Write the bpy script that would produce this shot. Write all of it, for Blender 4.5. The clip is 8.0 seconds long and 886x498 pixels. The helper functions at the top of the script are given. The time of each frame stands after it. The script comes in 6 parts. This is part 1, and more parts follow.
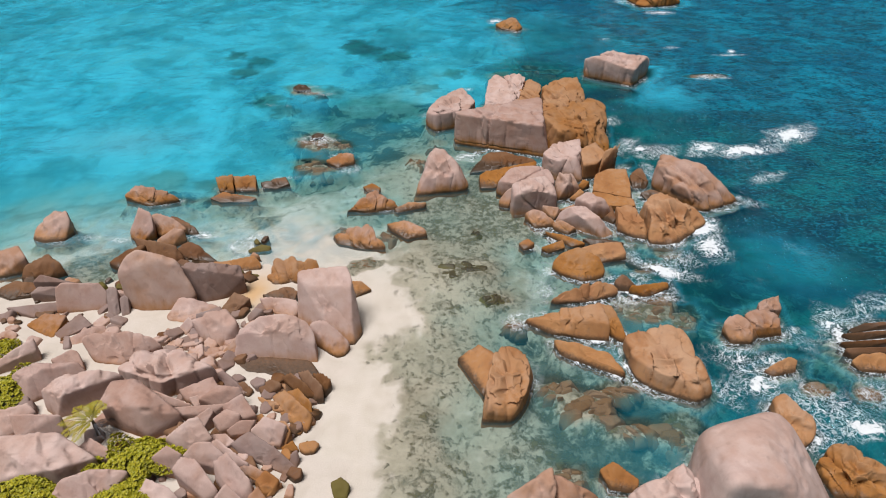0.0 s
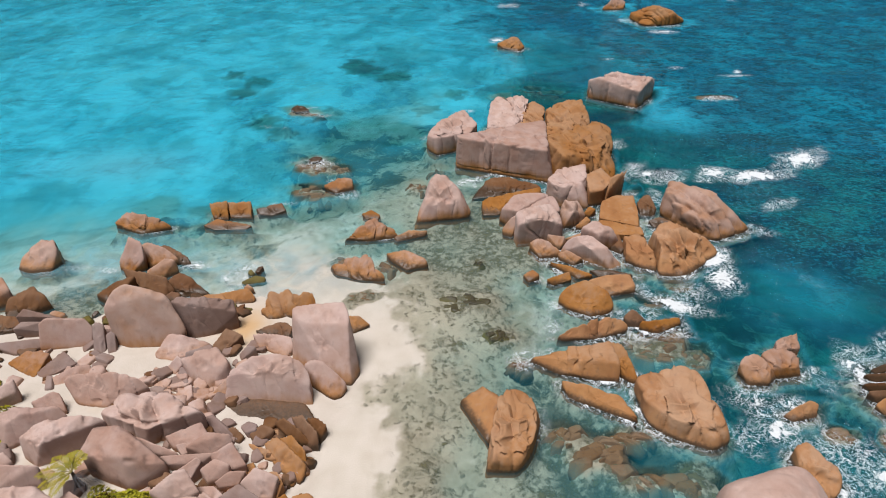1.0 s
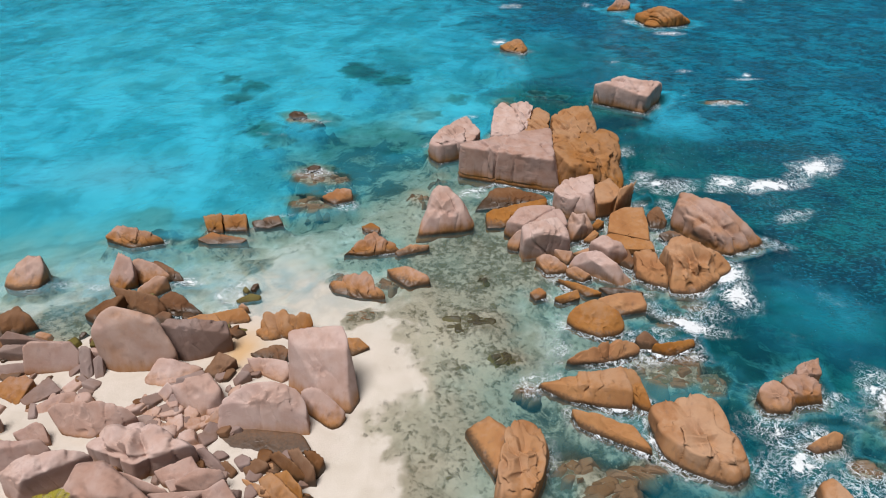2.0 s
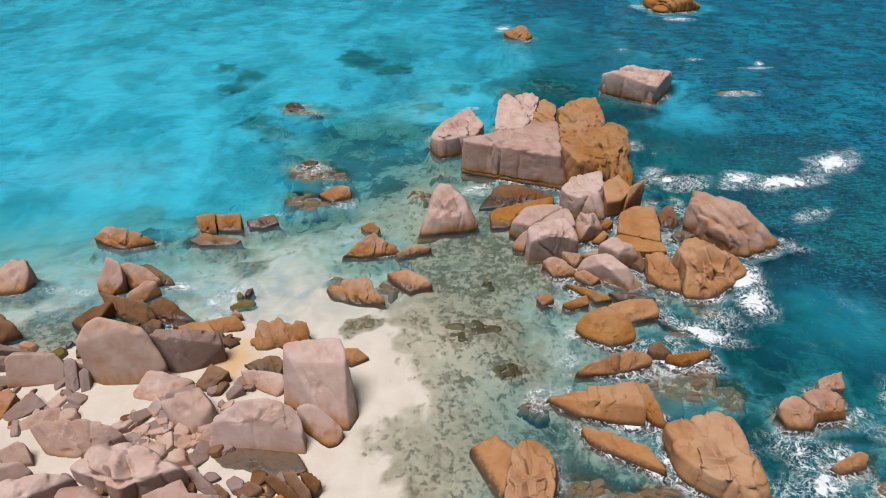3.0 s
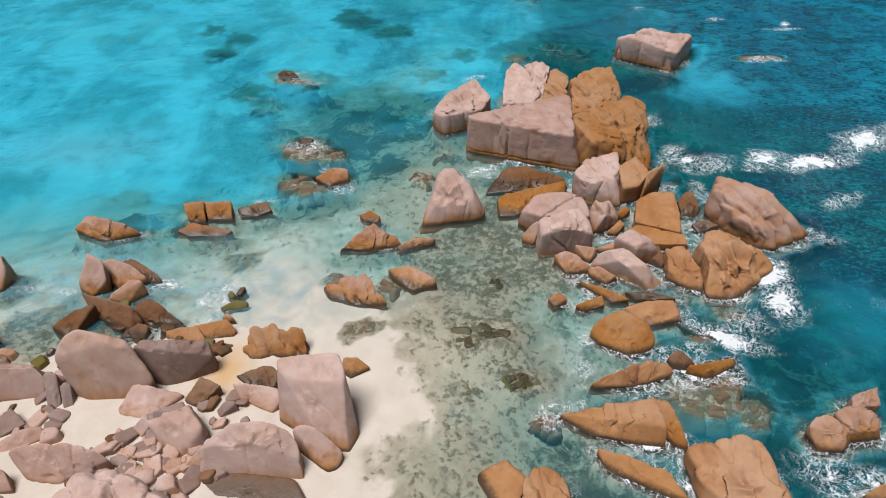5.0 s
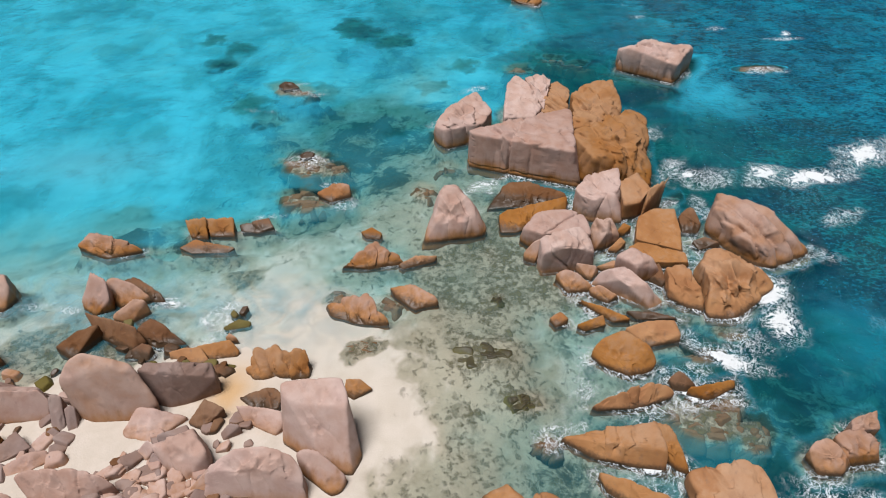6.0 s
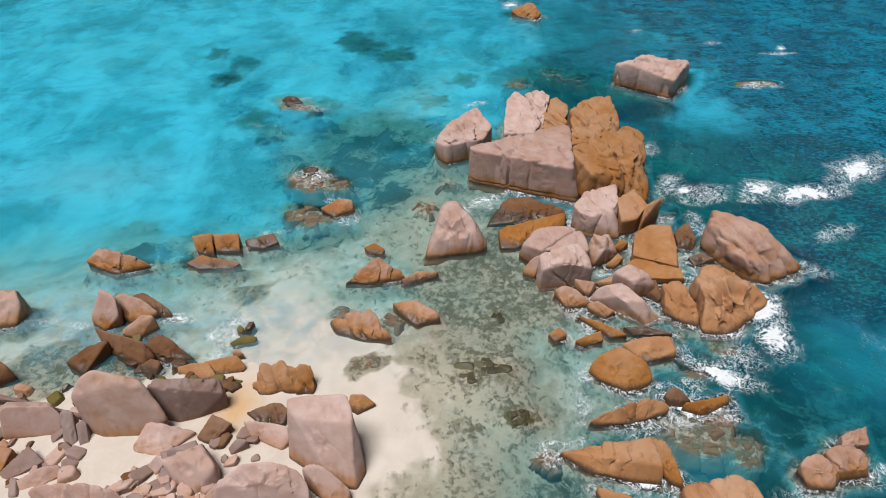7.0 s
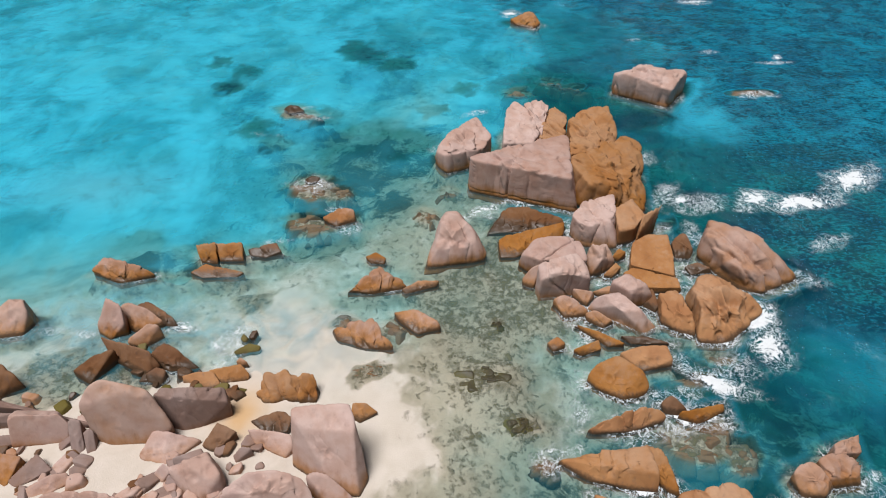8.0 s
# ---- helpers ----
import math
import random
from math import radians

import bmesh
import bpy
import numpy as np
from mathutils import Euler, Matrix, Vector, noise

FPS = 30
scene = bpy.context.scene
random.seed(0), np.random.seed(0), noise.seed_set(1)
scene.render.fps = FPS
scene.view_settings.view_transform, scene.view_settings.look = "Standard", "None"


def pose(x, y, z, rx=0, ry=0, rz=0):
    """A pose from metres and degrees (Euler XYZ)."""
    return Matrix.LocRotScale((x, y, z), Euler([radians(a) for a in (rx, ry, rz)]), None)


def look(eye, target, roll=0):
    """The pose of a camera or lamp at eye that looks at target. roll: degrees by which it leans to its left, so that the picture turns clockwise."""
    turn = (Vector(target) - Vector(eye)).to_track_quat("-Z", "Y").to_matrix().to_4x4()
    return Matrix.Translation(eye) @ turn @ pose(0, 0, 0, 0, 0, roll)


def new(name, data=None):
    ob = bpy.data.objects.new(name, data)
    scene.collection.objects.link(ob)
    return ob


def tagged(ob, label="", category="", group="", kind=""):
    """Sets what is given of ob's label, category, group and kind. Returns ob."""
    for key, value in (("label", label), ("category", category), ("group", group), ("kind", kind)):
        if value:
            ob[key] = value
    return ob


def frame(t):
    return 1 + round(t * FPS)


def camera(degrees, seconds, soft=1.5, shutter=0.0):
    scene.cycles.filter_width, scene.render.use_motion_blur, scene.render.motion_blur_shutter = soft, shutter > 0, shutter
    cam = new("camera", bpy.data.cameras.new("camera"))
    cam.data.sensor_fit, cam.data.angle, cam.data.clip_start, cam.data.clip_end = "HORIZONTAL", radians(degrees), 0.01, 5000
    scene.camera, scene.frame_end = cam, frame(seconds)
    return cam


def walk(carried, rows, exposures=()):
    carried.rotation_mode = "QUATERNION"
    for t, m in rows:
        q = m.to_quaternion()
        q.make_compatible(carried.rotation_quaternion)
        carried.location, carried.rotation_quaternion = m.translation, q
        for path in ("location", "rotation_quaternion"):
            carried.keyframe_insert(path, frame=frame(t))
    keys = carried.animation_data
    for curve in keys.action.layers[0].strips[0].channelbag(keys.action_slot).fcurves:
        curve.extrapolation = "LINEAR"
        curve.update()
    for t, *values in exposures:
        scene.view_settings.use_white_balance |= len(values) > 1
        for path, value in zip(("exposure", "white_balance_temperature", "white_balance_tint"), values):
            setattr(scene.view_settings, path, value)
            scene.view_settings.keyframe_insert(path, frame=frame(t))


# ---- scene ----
cam = camera(70.2, 8.0, soft=1.1)
PATH = [
    (0, (0.099, 1.364, 35.922), (0.091, 2.962, 34.719), -0.9),
    (0.5, (0.049, 2.79, 35.943), (0.04, 4.398, 34.754), -0.8),
    (1, (-0.046, 4.237, 35.987), (-0.053, 5.858, 34.815), -0.8),
    (1.5, (-0.195, 5.655, 36.013), (-0.201, 7.277, 34.842), -0.8),
    (3, (-0.394, 10.233, 35.87), (-0.406, 11.817, 34.648), -1.0),
    (3.5, (-0.477, 11.6, 35.928), (-0.49, 13.164, 34.682), -1.0),
    (4, (-0.557, 12.908, 36.024), (-0.571, 14.44, 34.738), -1.2),
    (5.5, (-0.721, 16.55, 37.181), (-0.74, 18.017, 35.821), -1.3),
    (6, (-0.817, 16.768, 38.048), (-0.834, 18.236, 36.69), -1.3),
    (6.5, (-0.908, 16.748, 38.971), (-0.923, 18.22, 37.616), -1.2),
    (7, (-0.959, 16.688, 39.78), (-0.974, 18.161, 38.427), -1.2),
    (7.5, (-1.035, 16.631, 40.426), (-1.049, 18.105, 39.074), -1.1),
    (8, (-1.07, 16.499, 40.877), (-1.082, 17.976, 39.529), -1.1),
]
walk(cam, [(t, look(eye, target, roll)) for t, eye, target, roll in PATH])

# ---- light: a bright overcast sky with a soft high sun ----
world = bpy.data.worlds.new("sky")
scene.world = world
world.use_nodes = True
sky = world.node_tree.nodes.new("ShaderNodeTexSky")
sky.sky_type = "NISHITA"
sky.sun_disc = False
sky.sun_elevation = radians(71)
sky.sun_rotation = radians(215)
sky.air_density, sky.dust_density, sky.ozone_density = 1.0, 1.5, 1.0
veil = world.node_tree.nodes.new("ShaderNodeHueSaturation")
veil.inputs["Saturation"].default_value = 0.7
world.node_tree.links.new(sky.outputs[0], veil.inputs["Color"])
world.node_tree.links.new(veil.outputs[0], world.node_tree.nodes["Background"].inputs[0])
world.node_tree.nodes["Background"].inputs[1].default_value = 0.021
sun = new("sun", bpy.data.lights.new("sun", "SUN"))
sun.data.energy, sun.data.angle, sun.data.color = 4.75, radians(28), (1.0, 0.965, 0.955)
sun.matrix_world = look((-14, -5, 58), (0, 0, 0))
scene.view_settings.exposure = 0.18


# ---- numbers ----
def lattice(i, j, k, seed):
    h = (i * 374761393 + j * 668265263 + k * 1274126177 + seed * 974634777) & 0xFFFFFFFF
    h = ((h ^ (h >> 13)) * 1274126177) & 0xFFFFFFFF
    return ((h ^ (h >> 16)) & 0xFFFF) / 65535.0


def grain(p, seed=0):
    """Smooth noise of 0 to 1 at the points p, one cell to the unit."""
    p = np.asarray(p, float)
    c = np.floor(p).astype(np.int64)
    f = p - c
    f = f * f * (3 - 2 * f)
    out = np.zeros(len(p))
    for di in (0, 1):
        for dj in (0, 1):
            for dk in (0, 1):
                w = np.where(di, f[:, 0], 1 - f[:, 0]) * np.where(dj, f[:, 1], 1 - f[:, 1]) * np.where(dk, f[:, 2], 1 - f[:, 2])
                out += w * lattice(c[:, 0] + di, c[:, 1] + dj, c[:, 2] + dk, seed)
    return out


def clumps(p, seed=0, octaves=3):
    return sum(grain(np.asarray(p) * 2 ** o, seed + o) * 0.5 ** o for o in range(octaves)) / (2 - 0.5 ** (octaves - 1))


def cells(p, seed=0):
    """Nearest and second nearest distance to scattered seeds, one to the unit cell, and a number of 0 to 1 for the nearest."""
    p = np.asarray(p, float)
    c = np.floor(p).astype(np.int64)
    first, second, pick = np.full(len(p), 9.0), np.full(len(p), 9.0), np.zeros(len(p))
    for di in (-1, 0, 1):
        for dj in (-1, 0, 1):
            for dk in (-1, 0, 1):
                i, j, k = c[:, 0] + di, c[:, 1] + dj, c[:, 2] + dk
                a, b, e = (lattice(i, j, k, seed + n) for n in (0, 101, 202))
                d = (p[:, 0] - i - 0.1 - 0.8 * a) ** 2 + (p[:, 1] - j - 0.1 - 0.8 * b) ** 2 + (p[:, 2] - k - 0.1 - 0.8 * e) ** 2
                closer = d < first
                second = np.where(closer, first, np.minimum(second, d))
                pick = np.where(closer, lattice(i, j, k, seed + 303), pick)
                first = np.where(closer, d, first)
    return np.sqrt(first), np.sqrt(second), pick


def smooth(a, b, x):
    t = np.clip((x - a) / (b - a), 0, 1)
    return t * t * (3 - 2 * t)


# ---- materials ----
class Nodes:
    """A node material, written as sums."""

    def __init__(self, name):
        self.mat = bpy.data.materials.new(name)
        self.mat.use_nodes = True
        self.tree = self.mat.node_tree
        self.bsdf = self.tree.nodes["Principled BSDF"]
        self.out = self.tree.nodes["Material Output"]

    def add(self, kind, inputs=(), **settings):
        n = self.tree.nodes.new("ShaderNode" + kind)
        for k, v in settings.items():
            setattr(n, k, v)
        for k, v in dict(inputs).items():
            self.put(n.inputs[k], v)
        return n

    def put(self, socket, v):
        if isinstance(v, bpy.types.NodeSocket):
            self.tree.links.new(v, socket)
        elif isinstance(v, tuple) and len(v) == 3 and socket.type == "RGBA":
            socket.default_value = (*v, 1)
        else:
            socket.default_value = v

    def math(self, op, a, b=0.0, c=0.0):
        return self.add("Math", {0: a, 1: b, 2: c}, operation=op).outputs[0]

    def mix(self, fac, a, b):
        return self.add("Mix", {0: fac, 6: a, 7: b}, data_type="RGBA").outputs[2]

    def ramp(self, x, a, b):
        return self.add("MapRange", {0: x, 1: a, 2: b}, interpolation_type="SMOOTHSTEP").outputs[0]

    def place(self, scale=(1, 1, 1)):
        g = self.add("NewGeometry").outputs["Position"]
        return self.add("Mapping", {0: g, 3: scale}).outputs[0]

    def noise(self, at, scale, detail=4.0, rough=0.55, distort=0.0):
        return self.add("TexNoise", {"Vector": at, "Scale": scale, "Detail": detail, "Roughness": rough, "Distortion": distort}).outputs[0]

    def bump(self, height, strength, distance):
        return self.add("Bump", {"Height": height, "Strength": strength, "Distance": distance}).outputs[0]


def granite(name, pale, rust, stain, low, spread, patch, wet):
    """Weathered granite: pale skin, rust below a wavy line at height low, dark drip stains, wet and weedy at the sea's edge."""
    n = Nodes(name)
    at = n.place()
    height = n.add("SeparateXYZ", {0: at}).outputs[2]
    chance = n.add("ObjectInfo").outputs["Random"]
    broad = n.noise(at, 0.30, 3, 0.5, 0.4)
    cloud = n.noise(at, 0.8, 4, 0.5, 0.3)
    fine = n.noise(at, 5.0, 6, 0.7)
    speck = n.noise(at, 26.0, 3, 0.6)
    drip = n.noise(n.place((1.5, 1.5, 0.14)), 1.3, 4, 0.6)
    tone = n.mix(n.ramp(cloud, 0.32, 0.75), pale, (pale[0] * 0.86, pale[1] * 0.80, pale[2] * 0.80))
    tone = n.mix(n.math("MULTIPLY", n.ramp(fine, 0.45, 0.75), 0.25), tone, tuple(min(1, c * 1.2) for c in pale))
    rusty = n.mix(n.ramp(cloud, 0.35, 0.7), rust, (rust[0] * 1.12, rust[1] * 1.2, rust[2] * 1.3))
    rusty = n.mix(n.math("MULTIPLY", n.ramp(broad, 0.45, 0.7), 0.6), rusty, (rust[0] * 0.72, rust[1] * 0.6, rust[2] * 0.5))
    line = n.math("ADD", low, n.math("MULTIPLY", n.math("SUBTRACT", broad, 0.5), spread))
    line = n.math("ADD", line, n.math("MULTIPLY", n.math("SUBTRACT", drip, 0.5), spread * 0.8))
    below = n.ramp(n.math("SUBTRACT", line, height), -0.9, 0.6)
    blot = n.math("MULTIPLY", n.ramp(n.math("ADD", broad, n.math("MULTIPLY", cloud, 0.5)), 0.6, 0.95), patch)
    colour = n.mix(n.math("MAXIMUM", below, blot), tone, rusty)
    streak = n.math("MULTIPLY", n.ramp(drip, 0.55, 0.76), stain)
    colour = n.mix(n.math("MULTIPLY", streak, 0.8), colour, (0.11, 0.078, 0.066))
    edge = n.math("ADD", height, n.math("MULTIPLY", n.math("SUBTRACT", fine, 0.5), 0.5))
    damp = n.math("MULTIPLY", n.math("MULTIPLY", n.ramp(edge, wet + 0.08, wet - 0.3), n.ramp(height, -0.45, -0.1)), 0.88)
    colour = n.mix(damp, colour, (0.040, 0.025, 0.014))
    colour = n.mix(n.math("MULTIPLY", n.ramp(speck, 0.56, 0.7), 0.14), colour, (0.09, 0.07, 0.06))
    shade = n.add("HueSaturation", {"Color": colour, "Value": n.math("MULTIPLY_ADD", chance, 0.24, 0.86), "Saturation": n.math("MULTIPLY_ADD", chance, -0.2, 1.1)}).outputs[0]
    n.put(n.bsdf.inputs["Base Color"], shade)
    n.put(n.bsdf.inputs["Roughness"], n.math("MULTIPLY_ADD", damp, -0.5, 0.85))
    n.put(n.bsdf.inputs["Specular IOR Level"], 0.3)
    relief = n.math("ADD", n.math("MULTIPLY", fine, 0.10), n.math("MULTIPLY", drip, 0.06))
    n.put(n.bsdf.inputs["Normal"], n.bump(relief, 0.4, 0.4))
    return n.mat


PALE, RUST = (0.395, 0.286, 0.250), (0.285, 0.128, 0.042)
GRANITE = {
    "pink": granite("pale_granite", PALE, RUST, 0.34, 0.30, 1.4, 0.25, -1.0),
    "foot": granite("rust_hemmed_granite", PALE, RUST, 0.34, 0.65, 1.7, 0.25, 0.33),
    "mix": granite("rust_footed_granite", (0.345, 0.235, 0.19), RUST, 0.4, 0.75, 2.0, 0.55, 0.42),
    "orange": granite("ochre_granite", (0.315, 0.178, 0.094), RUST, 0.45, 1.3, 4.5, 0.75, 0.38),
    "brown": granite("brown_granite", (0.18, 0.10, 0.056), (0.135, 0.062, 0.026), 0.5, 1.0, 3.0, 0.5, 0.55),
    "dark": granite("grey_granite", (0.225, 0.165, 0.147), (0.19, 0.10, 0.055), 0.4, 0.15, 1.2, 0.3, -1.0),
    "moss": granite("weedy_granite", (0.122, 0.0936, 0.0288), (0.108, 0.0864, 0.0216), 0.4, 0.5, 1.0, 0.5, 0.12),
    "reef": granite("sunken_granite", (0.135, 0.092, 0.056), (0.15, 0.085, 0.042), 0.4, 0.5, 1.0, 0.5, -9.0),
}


def seabed():
    n = Nodes("sand_and_reef")
    at = n.place()
    height = n.add("SeparateXYZ", {0: at}).outputs[2]
    reef = n.add("Attribute", attribute_name="reef").outputs["Fac"]
    broad, mid = n.noise(at, 0.13, 4, 0.55, 0.6), n.noise(at, 0.55, 5, 0.62, 0.5)
    small, fine = n.noise(at, 1.9, 6, 0.65, 0.3), n.noise(at, 9.0, 4, 0.7)
    sand = n.mix(n.ramp(mid, 0.3, 0.75), (0.475, 0.42, 0.368), (0.415, 0.363, 0.306))
    sand = n.mix(n.math("MULTIPLY", n.ramp(fine, 0.4, 0.8), 0.25), sand, (0.36, 0.306, 0.248))
    tan = n.math("MULTIPLY", n.ramp(n.noise(at, 0.3, 3), 0.56, 0.74), n.ramp(height, -0.05, 0.12))
    sand = n.mix(n.math("MULTIPLY", tan, 0.25), sand, (0.418, 0.259, 0.122))
    sand = n.mix(n.add("Attribute", attribute_name="stain").outputs["Fac"], sand, (0.432, 0.252, 0.0936))
    soft = n.mix(n.ramp(n.math("ADD", n.math("MULTIPLY", broad, 0.6), n.math("MULTIPLY", small, 0.4)), 0.35, 0.62), (0.30, 0.268, 0.20), (0.19, 0.166, 0.112))
    weed = n.mix(n.ramp(small, 0.35, 0.65), (0.0396, 0.0396, 0.0216), (0.108, 0.09, 0.0432))
    drift = n.math("MULTIPLY", n.ramp(n.noise(n.place((0.6, 1, 1)), 0.11, 5, 0.6, 1.0), 0.48, 0.66), n.ramp(height, -1.2, -2.6))
    sand = n.mix(n.math("MULTIPLY", drift, 0.7), sand, (0.144, 0.144, 0.108))
    blotch = n.ramp(n.math("ADD", n.math("MULTIPLY", reef, 0.8), n.math("MULTIPLY", n.math("SUBTRACT", n.noise(at, 0.34, 8, 0.68, 0.8), 0.5), 2.0)), 0.46, 0.66)
    cover = n.ramp(n.math("ADD", n.math("MULTIPLY", mid, 0.6), n.math("MULTIPLY", reef, 0.75)), 0.42, 0.72)
    colour = n.mix(n.math("MULTIPLY", cover, 0.9), sand, soft)
    spot = n.math("ADD", n.math("MULTIPLY", small, 0.75), n.math("ADD", n.math("MULTIPLY", mid, 0.55), n.math("MULTIPLY", reef, 0.42)))
    tuft = n.math("MULTIPLY", n.ramp(spot, 0.96, 1.12), n.ramp(reef, 0.04, 0.2))
    shifted = n.add("VectorMath", {0: at, 1: n.add("VectorMath", {0: n.add("TexNoise", {"Vector": at, "Scale": 0.8, "Detail": 6.0, "Roughness": 0.65}).outputs["Color"], "Scale": 2.6}, operation="SCALE").outputs[0]}, operation="ADD").outputs[0]
    for size, level in ((0.62, 0.30), (1.5, 0.36)):
        head = n.add("TexVoronoi", {"Vector": shifted, "Scale": size})
        chosen = n.ramp(n.math("SUBTRACT", n.math("MULTIPLY", reef, 1.05), n.add("SeparateColor", {0: head.outputs["Color"]}).outputs[0]), -0.05, 0.25)
        clump = n.math("MULTIPLY", n.ramp(n.math("ADD", head.outputs["Distance"], n.math("MULTIPLY", small, 0.6)), level + 0.42, level), chosen)
        tuft = n.math("MAXIMUM", tuft, n.math("MULTIPLY", clump, 0.65))
    colour = n.mix(tuft, colour, weed)
    colour = n.mix(n.math("MULTIPLY", n.math("MULTIPLY", blotch, n.ramp(height, -0.8, -1.5)), 0.95), colour, n.mix(small, (0.014, 0.02, 0.012), (0.055, 0.05, 0.028)))
    n.put(n.bsdf.inputs["Base Color"], colour)
    n.put(n.bsdf.inputs["Roughness"], 0.9)
    n.put(n.bsdf.inputs["Normal"], n.bump(n.math("ADD", n.math("MULTIPLY", tuft, 0.25), n.math("MULTIPLY", n.math("ADD", fine, mid), 0.06)), 0.8, 0.6))
    return n.mat


def seawater():
    """Clear water over its bed: each metre of depth takes red first, and gives back blue-green; gloss by Fresnel; foam lies on top."""
    n = Nodes("sea_water")
    at = n.place()
    depth = n.add("Attribute", attribute_name="depth").outputs["Fac"]
    foam = n.add("Attribute", attribute_name="foam").outputs["Fac"]
    silt = n.add("Attribute", attribute_name="silt").outputs["Fac"]
    drift = n.noise(n.place((0.8, 0.9, 1)), 0.10, 4, 0.55, 0.8)
    drift = n.math("ADD", n.math("MULTIPLY", drift, 0.6), n.math("MULTIPLY", n.noise(n.place((1.1, 0.8, 1)), 0.22, 3, 0.5, 0.5), 0.4))
    depth = n.math("MULTIPLY", depth, n.math("MULTIPLY_ADD", drift, 1.7, 0.12))
    depth = n.math("DIVIDE", n.math("MULTIPLY", n.math("MULTIPLY", depth, depth), 1.15), n.math("ADD", depth, 0.8))
    dim = [n.math("EXPONENT", n.math("MULTIPLY", depth, -k)) for k in (0.33, 0.050, 0.028)]
    tint = n.add("CombineColor", {0: dim[0], 1: dim[1], 2: dim[2]}).outputs[0]
    clear = n.add("BsdfTransparent", {"Color": tint}).outputs[0]
    wave = n.noise(n.place((0.8, 1.15, 1)), 0.6, 5, 0.65, 0.6)
    chop = n.noise(n.place((0.8, 1.2, 1)), 2.6, 4, 0.6, 0.3)
    calm = n.math("MULTIPLY_ADD", n.ramp(depth, 2.0, 8.0), 0.95, 0.08)
    ripple = n.bump(n.math("MULTIPLY", n.math("ADD", wave, n.math("MULTIPLY", chop, 0.5)), calm), 0.9, 0.5)
    body = n.mix(n.ramp(depth, 4.0, 10.0), n.mix(n.ramp(depth, 0.6, 3.0), (0.028, 0.295, 0.385), (0.05, 0.58, 0.84)), (0.0036, 0.100, 0.19))
    turned = n.add("Mapping", {0: at, 2: (0, 0, 0.6), 3: (0.9, 0.75, 1)}).outputs[0]
    cloudy = n.ramp(n.math("ADD", n.math("MULTIPLY", n.noise(turned, 0.10, 4, 0.6, 0.9), 0.6), n.math("MULTIPLY", n.noise(turned, 0.26, 3, 0.55, 0.6), 0.4)), 0.40, 0.62)
    body = n.mix(n.math("MULTIPLY", n.math("MULTIPLY", cloudy, n.ramp(depth, 1.0, 3.0)), 0.75), body, (0.00576, 0.245, 0.374))
    dull = n.ramp(n.add("Attribute", attribute_name="reef").outputs["Fac"], 0.4, 0.85)
    teal = n.mix(n.ramp(n.noise(n.place((0.8, 1.1, 1)), 0.13, 4, 0.55, 0.8), 0.38, 0.62), (0.004, 0.130, 0.152), (0.002, 0.052, 0.088))
    body = n.mix(n.math("MULTIPLY", dull, n.ramp(depth, 1.0, 3.0)), body, teal)
    patch = n.ramp(n.noise(n.place((0.7, 1.2, 1)), 0.16, 6, 0.62, 1.2), 0.5, 0.68)
    body = n.mix(n.math("MULTIPLY", n.math("MULTIPLY", patch, n.ramp(depth, 3.0, 7.0)), 0.75), body, (0.00288, 0.036, 0.054))
    # wave shading put into the deep water's colour: darker crests, lighter troughs
    crest_shade = n.ramp(n.math("ADD", n.math("MULTIPLY", wave, 0.6), n.math("MULTIPLY", chop, 0.4)), 0.44, 0.62)
    body = n.mix(n.math("MULTIPLY", crest_shade, n.ramp(depth, 5.0, 8.5)), body, (0.002, 0.046, 0.088))
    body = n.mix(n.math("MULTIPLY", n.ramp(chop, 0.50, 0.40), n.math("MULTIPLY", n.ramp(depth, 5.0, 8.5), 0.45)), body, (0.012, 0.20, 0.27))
    body = n.mix(silt, body, (0.25, 0.365, 0.395))
    murk = n.math("SUBTRACT", 1.0, n.math("EXPONENT", n.math("MULTIPLY", depth, -0.15)))
    murk = n.math("MAXIMUM", murk, n.math("MULTIPLY", silt, n.ramp(n.noise(at, 0.5, 4, 0.6, 1.0), 0.25, 0.7)))
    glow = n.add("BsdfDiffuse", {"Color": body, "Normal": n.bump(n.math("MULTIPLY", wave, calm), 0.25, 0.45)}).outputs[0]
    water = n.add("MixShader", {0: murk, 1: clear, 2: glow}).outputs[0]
    gloss = n.add("BsdfGlossy", {"Color": (0.6, 0.74, 0.84), "Roughness": 0.12, "Normal": ripple}).outputs[0]
    fresnel = n.add("Fresnel", {"IOR": 1.33, "Normal": ripple}).outputs[0]
    water = n.add("MixShader", {0: fresnel, 1: water, 2: gloss}).outputs[0]
    wide, lace = n.noise(at, 0.8, 5, 0.6, 0.9), n.noise(at, 2.6, 4, 0.62, 0.9)
    thread = n.math("MAXIMUM", n.ramp(n.math("ABSOLUTE", n.math("SUBTRACT", wide, 0.5)), 0.026, 0.0), n.math("MULTIPLY", n.ramp(n.math("ABSOLUTE", n.math("SUBTRACT", lace, 0.5)), 0.036, 0.0), 0.75))
    solid = n.math("ADD", n.math("MULTIPLY", foam, 1.42), n.math("MULTIPLY", n.math("SUBTRACT", n.noise(at, 1.1, 7, 0.68, 1.2), 0.5), 2.4))
    solid = n.ramp(solid, 0.98, 1.16)
    white = n.math("MULTIPLY", n.math("MULTIPLY", thread, n.ramp(n.math("ADD", foam, n.math("MULTIPLY", n.math("SUBTRACT", n.noise(at, 0.35, 3), 0.5), 0.8)), 0.12, 0.5)), 0.85)
    white = n.math("MULTIPLY", n.math("MAXIMUM", white, solid), n.ramp(foam, 0.02, 0.15))
